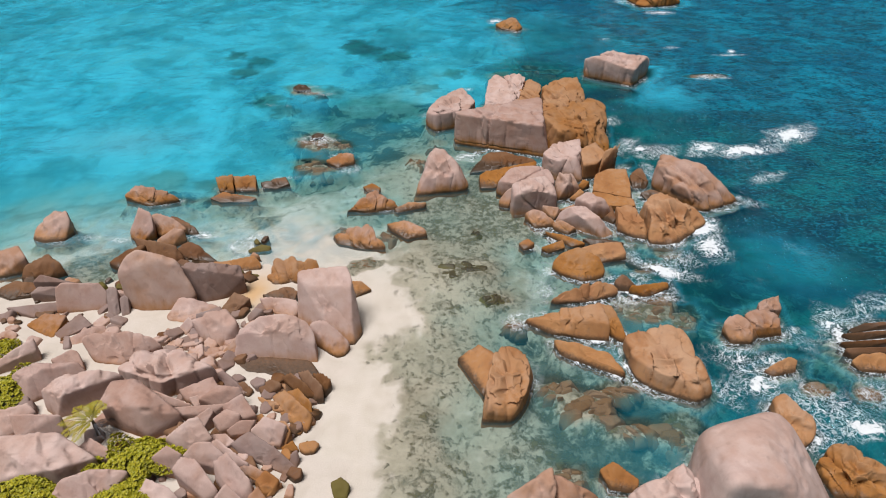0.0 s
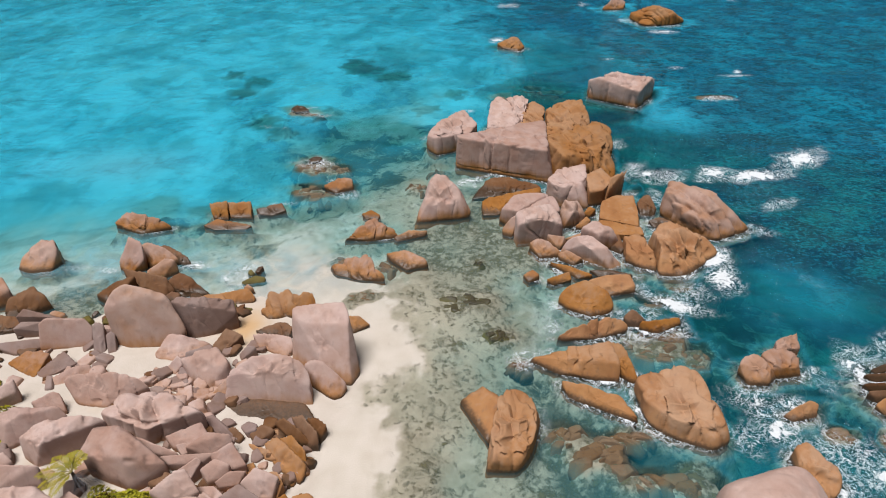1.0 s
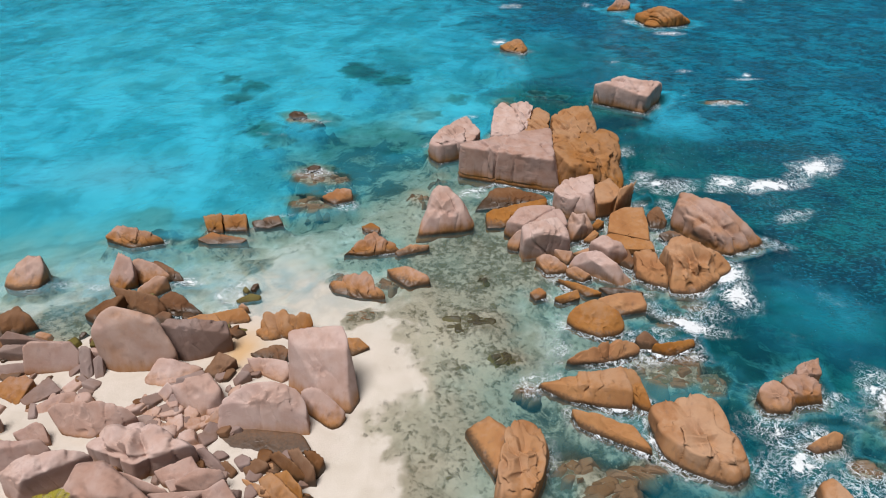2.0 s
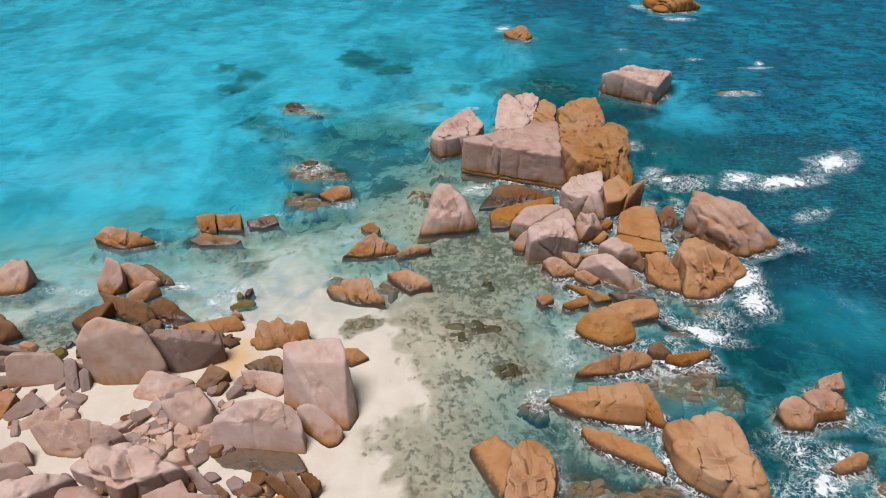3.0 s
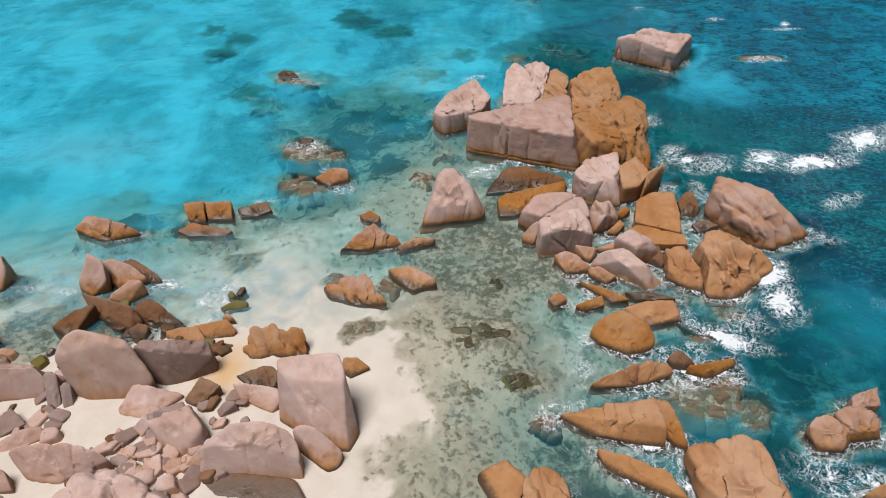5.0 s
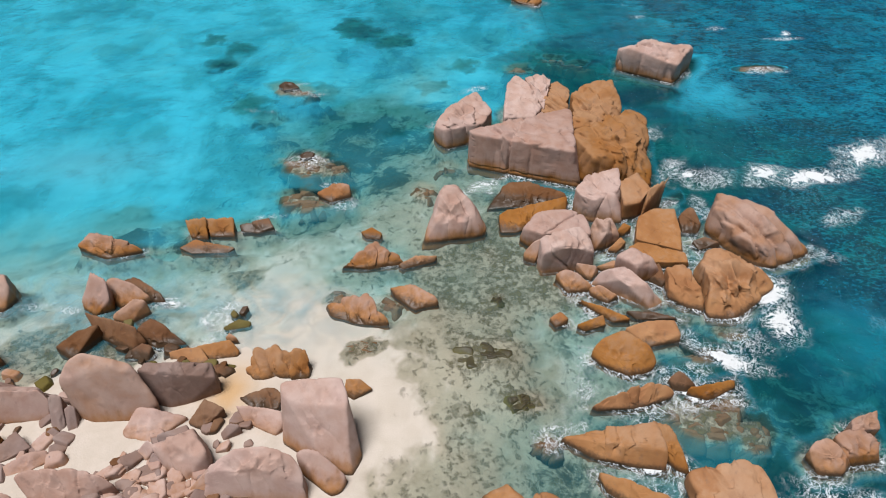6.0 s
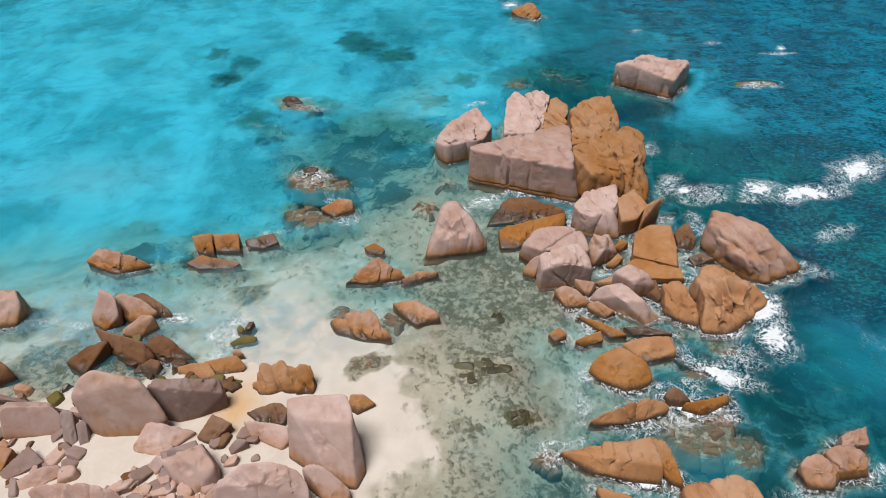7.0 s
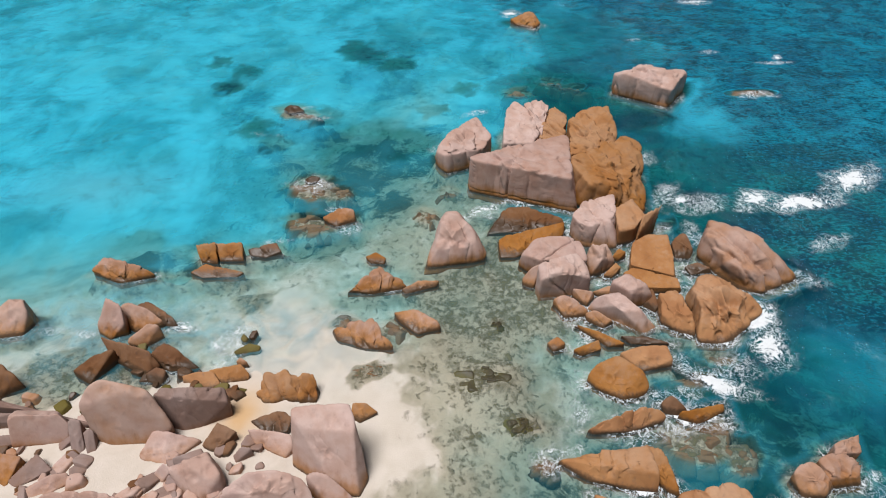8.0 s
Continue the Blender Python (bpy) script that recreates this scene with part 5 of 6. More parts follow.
rock("pink", "thin grey slab stone in the rock pile", 13, .1, ((-19.07, 30.23, 0.32), (1.6, 0.5, 1.0), ((70, 0, 0.14), (-116, 0, 0.25), (-102, 0, 0.19), (-107, 35, 0.5), (-102, 18, 0.36), (-75, 0, 0.75))))
rock("pink", "grey slab stone in the rock pile", 13, .1, ((-17.08, 29.41, 0.33), (1.5, 0.2, 1.0), ((89, 0, 0.19), (-91, 0, 0.18), (-121, 0, 0.67), (-97, 43, 0.6), (-74, 0, 0.43), (-91, 23, 0.39))))
rock("pink", "small grey stone in the rock pile", 12, .1, ((-17.44, 30.33, 0.30), (0.7, 0.3, 0.9), ((58, 0, 0.23), (-81, 0, 0.27), (93, 0, 0.24), (-137, 0, 0.3), (-105, 45, 0.57))))
rock("pink", "wedge of grey stone in the rock pile", 12, .1, ((-16.52, 28.64, 0.37), (0.8, 0.5, 1.2), ((116, 0, 0.23), (-40, 0, 0.35), (-87, 41, 0.61), (-103, 0, 0.39), (67, 0, 0.61), (-127, 0, 0.55), (-103, 15, 0.49))))
rock("pink", "grey stone wedged low in the pile", 12, .1, ((-14.87, 27.09, 0.20), (0.9, 0.5, 0.9), ((82, 0, 0.34), (50, 0, 0.42), (-119, 53, 0.6), (-70, 0, 0.53), (-120, 0, 0.32), (-148, 0, 0.5))))
rock("mix", "long thin rust slab low in the pile", 13, .2, ((-11.81, 24.55, 0.07), (1.5, 0.7, 0.8), ((63, 0, 0.28), (-106, 50, 0.48), (-118, 0, 0.25), (104, 0, 0.87), (-106, 32, 0.35), (-62, 0, 1.1))))
rock("pink", "long thin grey slab low in the pile", 13, .1, ((-14.02, 25.91, 0.26), (1.5, 0.8, 1.0), ((56, 0, 0.2), (-128, 0, 0.28), (-114, 0, 0.25), (-119, 33, 0.45), (89, 0, 0.83), (-114, 18, 0.37), (-76, 0, 1.1))))
rock("pink", "pale granite block at the pile's near end", 12, .1, ((-13.22, 22.36, 0.37), (0.9, 0.6, 1.3), ((62, 0, 0.58), (-93, 35, 0.53), (-47, 0, 0.64), (122, 0, 0.56), (176, 0, 0.67), (-97, 0, 0.52))))
rock("mix", "rust-footed granite block at the pile's near end", 12, .15, ((-11.62, 22.64, 0.12), (0.7, 0.7, 1.0), ((48, 0, 0.58), (-91, 50, 0.51), (130, 0, 0.52), (-37, 0, 0.55), (172, 0, 0.47), (-109, 0, 0.6))))
rock("pink", "broad granite boulder with a broken scalloped top", 13, 0.6, ((-20.25, 32.76, 0.60), (3.4, 1.6, 1.5), ((-71, 0, 1.5), (-107, 79, 1.7), (62, 0, 1.5), (97, 0, 1.8), (-115, 4, 1.4), (146, 0, 2.9), (-130, 65, 1.8), (100, 47, 2.2), (59, 27, 1.9), (150, 47, 2.9), (28, 0, 2.8))))
rock("pink", "long granite boulder with a scalloped top on sand", 13, 0.5, ((-24.64, 35.47, 0.44), (2.9, 0.8, 1.3), ((-94, 40, 0.73), (87, 0, 0.59), (-71, 0, 0.92), (-81, 28, 0.83), (-137, 0, 2), (72, 0, 0.88), (118, 0, 1.7), (-97, 1, 0.97), (-96, 61, 1.2))))
rock("pink", "broad smooth pale granite dome beside a shrub", 13, .05, ((-21.26, 29.59, 0.74), (2.8, 1.8, 1.7), ((-107, 21, 1.4), (57, 0, 1.1), (-128, 68, 1.9), (-69, 23, 2), (-110, 0, 1.3), (168, 0, 2.4), (95, 0, 1.7), (4, 63, 2.2), (-61, 0, 2.2), (21, 77, 2.1), (-137, 0, 1.8), (54, 19, 1.5), (178, 36, 2.6), (99, 45, 2.3))))
rock("pink", "large flat-topped pale granite boulder", 14, .15, ((-26.10, 30.82, 0.63), (2.4, 1.1, 1.5), ((-54, 0, 0.75), (98, 0, 0.77), (121, 0, 0.98), (-83, 85, 1.9), (-116, 18, 1.4), (-144, 68, 1.9), (-46, 44, 1.7), (-119, 0, 1.5), (-70, 0, 0.89), (-162, 0, 2.1))))
rock("pink", "large flat-topped pale granite boulder by shrubs", 14, .2, ((-29.08, 32.00, 0.57), (2.5, 0.9, 1.5), ((91, 0, 0.74), (-64, 0, 0.79), (-73, 28, 0.82), (107, 0, 0.85), (-88, 80, 1.7), (-116, 30, 1.2), (-122, 0, 1.2), (-153, 0, 1.8), (-153, 69, 1.8), (61, 0, 1.9))))
rock("pink", "wedge-shaped granite stone on sand", 12, .2, ((-28.32, 34.36, 0.29), (1.3, 0.6, 1.0), ((111, 0, 0.5), (34, 0, 0.73), (-86, 0, 0.52), (-92, 47, 0.61), (-122, 0, 0.7), (78, 0, 0.54))))
rock("pink", "square-faced granite block with a small pit", 20, .05, ((-30.86, 41.70, 0.44), (2.3, 1.0, 1.4), ((-86, 26, 0.85), (89, 0, 0.82), (-86, 1, 1), (89, 50, 1.5), (54, 0, 1.4), (-169, 0, 2), (-19, 0, 2.4), (-151, 16, 1.8), (46, 15, 1.8), (118, 0, 1.5), (34, 0, 1.9), (-149, 0, 1.9), (156, 54, 2.1))))
rock("dark", "flat grey slab stones against the square block", 14, .1, ((-34.17, 42.37, 0.22), (1.2, 0.3, 0.9), ((89, 0, 0.24), (-86, 0, 0.18), (-81, 20, 0.37), (135, 0, 0.59), (-91, 58, 0.83), (-23, 0, 1))),
     ((-33.51, 43.03, 0.51), (2.1, 0.3, 1.2), ((79, 0, 0.21), (-99, 0, 0.15), (115, 0, 0.94), (-104, 39, 0.81), (64, 61, 1.2))))
rock("dark", "low grey flat stone on sand", 12, .1, ((-33.88, 40.62, 0.06), (1.8, 0.5, 0.7), ((97, 0, 0.32), (-70, 0, 0.45), (-86, 56, 0.51), (-104, 0, 0.66), (-74, 43, 0.51), (37, 0, 1.3))))
rock("mix", "low grey and rust wedge stone on sand", 12, .2, ((-32.30, 38.80, 0.10), (1.6, 1.1, 0.8), ((-110, 67, 0.58), (-119, 0, 0.81), (79, 0, 0.74), (-16, 0, 1.2), (121, 0, 0.99))))
rock("dark", "low dark wedge stone on sand", 13, .1, ((-29.90, 38.26, 0.06), (1.4, 1.0, 0.9), ((-92, 66, 0.58), (137, 0, 0.72), (-64, 0, 0.42), (54, 0, 0.96), (-127, 0, 1.2))))
rock("dark", "upright dark stone plate on sand", 14, .1, ((-27.67, 40.82, 0.32), (0.6, 0.9, 1.3), ((13, 0, 0.42), (-173, 0, 0.5), (-118, 34, 0.58), (109, 0, 0.81), (82, 0, 0.76), (-69, 46, 0.72), (-118, 0, 0.71), (-41, 37, 0.72), (-29, 0, 0.8))))
rock("dark", "small upright dark stone plate on sand", 14, .1, ((-26.61, 40.55, 0.26), (0.4, 0.6, 1.1), ((-164, 0, 0.33), (10, 0, 0.29), (-62, 37, 0.5), (119, 0, 0.46), (-98, 42, 0.59), (74, 0, 0.47), (-64, -2, 0.61))))
rock("dark", "small dark wedge stone on sand", 12, .1, ((-27.48, 39.37, 0.01), (0.7, 0.4, 0.8), ((62, 0, 0.36), (-88, 48, 0.43), (119, 0, 0.46), (-87, 0, 0.31), (-159, 0, 0.57), (-62, 54, 0.52), (-113, 51, 0.54), (-43, 1, 0.56))))
rock("pink", "low granite stone in front of a long boulder", 12, .2, ((-28.37, 37.41, 0.08), (1.7, 0.8, 0.8), ((115, 0, 0.43), (-92, 62, 0.6), (-61, 0, 0.51), (99, 0, 0.48), (-68, 48, 0.56), (-103, 0, 0.95), (30, 0, 1.3))))
rock("pink", "low rounded granite stone on sand", 9, .1, ((-34.97, 37.66, -0.00), (0.7, 0.4, 0.7), ((67, 0, 0.39), (-91, 59, 0.45), (117, 1, 0.47), (-91, 0, 0.38), (-151, -1, 0.58), (-2, 0, 0.66))))
rock("pink", "leaning granite boulder beside green shrubs", 12, .2, ((-32.33, 34.65, 0.39), (1.3, 1.0, 1.4), ((130, 0, 0.2), (-58, 0, 0.29), (-65, 40, 0.74), (30, 0, 1.3), (130, -34, 0.66))))
rock("mix", "rounded pink and rust boulder at the beach edge", 10, .1, ((-39.75, 46.88, 0.30), (2.0, 1.4, 1.3), ((-98, 38, 1), (-70, 0, 1.1), (109, 0, 1.3), (45, 0, 1.1), (-98, 69, 1.4), (-160, 0, 1.7), (119, 60, 1.6), (-148, 18, 1.6), (-103, 0, 1.4))))
rock("brown", "dark wet rust boulder at the beach edge", 11, .3, ((-36.28, 45.67, 0.08), (1.8, 1.0, 1.1), ((-87, 42, 0.56), (58, 0, 1.2), (124, 0, 0.89), (-90, 70, 0.98), (-61, 21, 0.84), (-59, 0, 0.93), (157, 0, 1.3), (-91, 1, 0.8), (179, 0, 1.6))))
rock("brown", "low rust rock between boulders and sand", 10, .3, ((-36.50, 43.33, -0.02), (2.7, 0.9, 0.6), ((-94, 72, 0.52), (82, 0, 0.64), (-77, 0, 0.71), (-76, 45, 0.66), (119, 0, 1.3), (-115, 0, 1.3), (33, 0, 2.1))))
rock("dark", "low grey stone half buried in sand", 11, .2, ((-36.50, 39.86, 0.01), (0.8, 0.5, 0.7), ((104, 0, 0.29), (-28, 0, 0.41), (-115, 66, 0.57), (-83, 51, 0.5), (-82, 0, 0.44), (-158, 0, 0.79), (-34, 18, 0.5))))
rock("pink", "great sloping pale granite slab beside shrubs", 14, .2, ((-26.23, 25.31, 0.82), (3.5, 1.4, 1.7), ((-88, 0, 1.3), (94, 0, 1.3), (-102, 39, 1.6), (63, 0, 1.8), (-85, 78, 1.9), (-56, 0, 2.2), (-15, 66, 2.4), (-165, 0, 2.9), (143, 0, 2.6), (94, 39, 2), (60, 16, 2.2), (-149, 22, 2.8), (156, 47, 2.9))))
rock("pink", "knobbly pale granite boulder behind the palm", 12, .25, ((-27.23, 27.97, 0.60), (1.6, 0.5, 1.4), ((89, 0, 0.32), (-79, 0, 0.39), (-79, 16, 0.48), (-91, 38, 0.78), (-154, 0, 1.4), (-4, 0, 1.5))))
rock("pink", "pale granite boulder beside dark stones", 12, .25, ((-29.22, 28.45, 0.55), (1.4, 0.8, 1.5), ((97, 0, 0.58), (-60, 0, 0.5), (-94, 46, 0.8), (-172, 0, 1.2), (57, 0, 1.1), (-78, 26, 0.64), (-78, 0, 0.59))))
rock("pink", "pale granite slab between two shrubs", 12, .2, ((-22.05, 23.44, 0.55), (2.4, 1.2, 1.5), ((-77, 40, 0.98), (89, 0, 0.87), (-46, 0, 1.3), (112, 0, 0.78), (-70, 0, 1), (136, 0, 1.2), (-121, 42, 1.6), (-132, 0, 2.1), (84, 31, 1.5), (118, 42, 1.5), (39, 0, 2.2), (166, 39, 1.9))))
rock("pink", "pale granite slab below the shrub", 13, .15, ((-17.54, 22.67, 0.39), (1.7, 0.9, 1.2), ((69, 0, 0.65), (-79, 0, 0.72), (-85, 40, 0.75), (142, 0, 1.1), (54, 0, 0.8), (-106, 52, 0.81), (-141, 0, 1.1))))
rock("pink", "pale granite stone under the palm", 12, .15, ((-22.78, 26.20, 0.40), (1.2, 0.6, 1.1), ((64, 0, 0.38), (-107, 0, 0.26), (122, 0, 0.7), (-101, 32, 0.56), (-101, 59, 0.91), (-69, 0, 0.72), (-106, 17, 0.4), (-133, 0, 0.55))))
rock("moss", "lone greenish-brown rounded stone on wet sand", 9, .05, ((-6.65, 23.83, -0.04), (0.6, 0.5, 0.7), ((-160, 0, 0.47), (111, 0, 0.5), (56, 0, 0.45), (-96, 57, 0.42), (-11, 0, 0.48), (-85, 1, 0.51))))

# ---- sunken rocks ----


def sunken(x, y, wide, deep, tall, top, turn, seed, tone="reef"):
    """A nest of rocks that lie on the bed, their tops that far under the sea."""
    label = "olive weed-covered rock lying just under the water" if tone == "moss" else "brown weedy rock lying just under the water"
    SUNK.append((x, y, wide, deep, top))
    rng = random.Random(seed)
    for k in range(12):
        a = rng.uniform(0, 2 * math.pi)
        r = rng.uniform(0.15, 0.85) if k else 0.0
        size = rng.uniform(0.13, 0.38)
        half = (wide * size, deep * size, max(0.3, tall * size))
        facets = [(turn + b + rng.uniform(-18, 18), rng.uniform(15, 45), (half[0] if abs(math.cos(radians(b))) > 0.7 else half[1]) * rng.uniform(0.8, 1.1)) for b in range(0, 360, 45)]
        facets.append((rng.uniform(0, 360), 78, half[2]))
        p, faces = hewn((0, 0, 0), half, facets, 12, 0.2, seed * 7 + k, 4)
        p[:, 2] += top * rng.uniform(0.7, 1.6) - p[:, 2].max()
        mesh = bpy.data.meshes.new("sunken_rock")
        mesh.from_pydata(p.tolist(), [], faces)
        mesh.polygons.foreach_set("use_smooth", [True] * len(mesh.polygons))
        mesh.materials.append(GRANITE[tone])
        ob = new("sunken_rock", mesh)
        ob.location = (x + math.cos(a) * r * wide, y + math.sin(a) * r * deep, 0)
        tagged(ob, label, "rock", "sunken rocks")


sunken(16.3, 40.8, 2.6, 1.3, 1.3, -0.25, 20, 70)
sunken(18.5, 41.6, 1.6, 0.9, 0.8, -0.20, -10, 71)
sunken(16.8, 39.8, 2.2, 1.0, 1.1, -0.35, -20, 72)
sunken(19.9, 39.8, 1.5, 1.2, 0.8, -0.50, 40, 73)
sunken(19.6, 38.8, 1.2, 1.0, 0.6, -0.50, 0, 74)
sunken(20.8, 48.0, 2.2, 1.0, 1.1, -0.50, -20, 75)
sunken(18.3, 45.8, 2.4, 0.9, 1.2, -0.40, 10, 76)
sunken(-3.1, 66.6, 1.3, 1.2, 0.7, -0.30, 0, 77)
sunken(-0.9, 70.5, 1.2, 1.0, 0.6, -0.60, 0, 78)
sunken(8.7, 91.9, 2.0, 1.6, 1.0, -0.50, 0, 79)
sunken(16.2, 93.2, 2.2, 1.2, 1.1, -0.80, 0, 80)
sunken(13.4, 94.7, 2.0, 1.3, 1.0, -0.70, 30, 81)
sunken(39.1, 90.6, 3.0, 1.2, 1.5, -0.10, -10, 82)
sunken(-5.6, 51.7, 1.4, 0.8, 0.7, -0.20, -30, 83)
sunken(-9.8, 52.3, 1.2, 0.9, 0.6, -0.10, 0, 84)
sunken(-7.4, 47.1, 1.6, 0.7, 0.8, -0.03, -10, 85)
sunken(10.4, 30.2, 2.0, 1.4, 1.0, -0.15, 20, 86)
sunken(12.4, 31.9, 2.0, 0.6, 1.0, -0.10, -20, 87)
sunken(12.8, 28.4, 1.8, 0.8, 0.9, -0.30, -40, 88)
sunken(8.3, 32.1, 1.4, 1.0, 0.7, -0.20, 30, 89)
sunken(16.0, 28.4, 2.2, 1.4, 1.1, -0.60, 0, 90)
sunken(7.6, 24.7, 1.6, 1.0, 0.8, -0.20, 0, 91)
sunken(27.1, 31.7, 1.6, 1.0, 0.8, -0.10, 0, 92)
sunken(30.1, 31.1, 1.4, 1.0, 0.7, -0.10, 0, 93)
sunken(5.6, 38.7, 0.8, 0.6, 0.6, -0.02, 0, 94)
sunken(-15.1, 71.4, 3.0, 2.0, 1.4, -0.22, 0, 95)
sunken(-14.6, 65.5, 3.0, 1.7, 1.4, -0.25, 10, 96)
sunken(-19.3, 87.0, 2.8, 1.2, 1.4, -0.25, 0, 97)
sunken(-12.4, 70.5, 1.4, 1.2, 0.7, -0.30, 0, 98)
sunken(2.2, 46.5, 2.5, 1.6, 0.9, -0.12, 0, 99, tone="moss")
sunken(4.5, 42.1, 1.2, 0.9, 0.6, -0.12, 20, 101, tone="moss")
sunken(3.1, 51.9, 0.6, 0.4, 0.6, -0.10, 0, 100, tone="moss")

# the ground sheet, heaped up round the rocks
tagged(sheet("ground", SAND, steps(-3000, 3000, -44, 46, 0.5, 1.09), steps(-300, 4000, 16, 96, 0.5, 1.09), bed),
       "pale sand beach running under the sea to mottled reef", "ground", kind="structure")

# ---- loose stones between the boulders ----


def strew(count, x0, x1, y0, y1, least, most, tones, seed, label):
    """Small broken stones on the ground of a stretch, in the gaps beside larger rocks."""
    rng = random.Random(seed)
    made = 0
    while made < count:
        x, y = rng.uniform(x0, x1), rng.uniform(y0, y1)
        gap = near(np.array([x]), np.array([y]))[0]
        depth = lay(np.array([x]), np.array([y]))[0][0]
        made += 1
        if gap < -0.25 or gap > 1.3 or depth > 0.6:
            continue
        size = rng.uniform(least, most) ** 1.2
        half = (size * rng.uniform(0.7, 1.3), size * rng.uniform(0.6, 1.0), size * rng.uniform(0.35, 0.75))
        turn = rng.uniform(0, 360)
        facets = [(turn + a + rng.uniform(-20, 20), rng.uniform(-10, 25), half[0 if i % 3 else 1] * rng.uniform(0.8, 1.1)) for i, a in enumerate(range(0, 360, 60))]
        facets.append((rng.uniform(0, 360), rng.uniform(62, 86), half[2]))
        p, faces = hewn((0, 0, 0), half, facets, 9, 0.1, rng.randrange(9999), 4)
        mesh = bpy.data.meshes.new("stone")
        mesh.from_pydata(p.tolist(), [], faces)
        mesh.polygons.foreach_set("use_smooth", [True] * len(mesh.polygons))
        mesh.materials.append(GRANITE[rng.choice(tones)])
        ob = new("stone", mesh)
        ob.location = (x, y, max(0, -depth) + half[2] * 0.15)
        tagged(ob, label, "stone", "loose stones")


# mostly dark tones: the shade of the pile's deep gaps, put into the stones' colour
strew(150, -24, -9.5, 22, 33.5, 0.3, 0.7, ("dark", "dark", "pink", "brown"), 1, "broken granite stone wedged between boulders, mostly toned dark for gap shade")
strew(26, -13.5, -8.5, 23.5, 33, 0.3, 0.6, ("orange", "orange", "brown"), 2, "broken ochre stone at the foot of the pile")
strew(70, -24, -16.5, 33, 38, 0.35, 0.75, ("dark", "pink", "pink"), 8, "flat grey stone lying among boulders")
strew(30, -24, -14, 34, 41, 0.3, 0.6, ("pink", "dark", "brown"), 3, "small grey stone on sand beside boulders")
strew(50, -38, -26, 36, 46, 0.3, 0.7, ("dark", "pink", "brown"), 4, "small grey stone on sand beside boulders")
strew(60, -33, -17, 43.5, 51, 0.3, 0.65, ("brown", "brown", "moss"), 5, "small dark wet stone at the waterline")
strew(50, 7, 20, 48, 61, 0.3, 0.7, ("brown", "orange", "mix"), 6, "small ochre stone between the island boulders")
# dark tones again stand in for shade between the slabs
strew(40, -32, -22, 22, 33, 0.35, 0.8, ("dark", "dark", "pink"), 7, "granite stone among green shrubs, mostly toned dark for gap shade")


# ---- plants ----
def part(name, points, faces, material, parent, label=""):
    mesh = bpy.data.meshes.new(name)
    mesh.from_pydata(points, [], faces)
    mesh.polygons.foreach_set("use_smooth", [True] * len(mesh.polygons))
    mesh.materials.append(material)
    ob = new(name, mesh)
    ob.parent = parent
    return tagged(ob, label)


def tube(path, radii, sides=5):
    """Points and faces of a tapered tube along path."""
    points, faces = [], []
    for i, c in enumerate(path):
        c = Vector(c)
        way = (Vector(path[min(i + 1, len(path) - 1)]) - Vector(path[max(i - 1, 0)])).normalized()
        a = way.orthogonal().normalized()
        b = way.cross(a)
        for s in range(sides):
            q = 2 * math.pi * s / sides
            points.append(c + (a * math.cos(q) + b * math.sin(q)) * radii[i])
    for i in range(len(path) - 1):
        for s in range(sides):
            faces.append((i * sides + s, i * sides + (s + 1) % sides, (i + 1) * sides + (s + 1) % sides, (i + 1) * sides + s))
    return points, faces


def blade(points, faces, root, way, side, length, width, droop):
    """One leaf, folded along its rib and bent down at the tip."""
    n = len(points)
    down = Vector((0, 0, -droop * length))
    fold = way.cross(side) * width * 0.22
    points += [root, root + way * length * 0.55 + side * width + fold + down * 0.25, root + way * length * 0.55 - side * width + fold + down * 0.25,
               root + way * length * 0.6 + down * 0.3, root + way * length + down]
    faces += [(n, n + 1, n + 3), (n, n + 3, n + 2), (n + 3, n + 1, n + 4), (n + 3, n + 4, n + 2)]


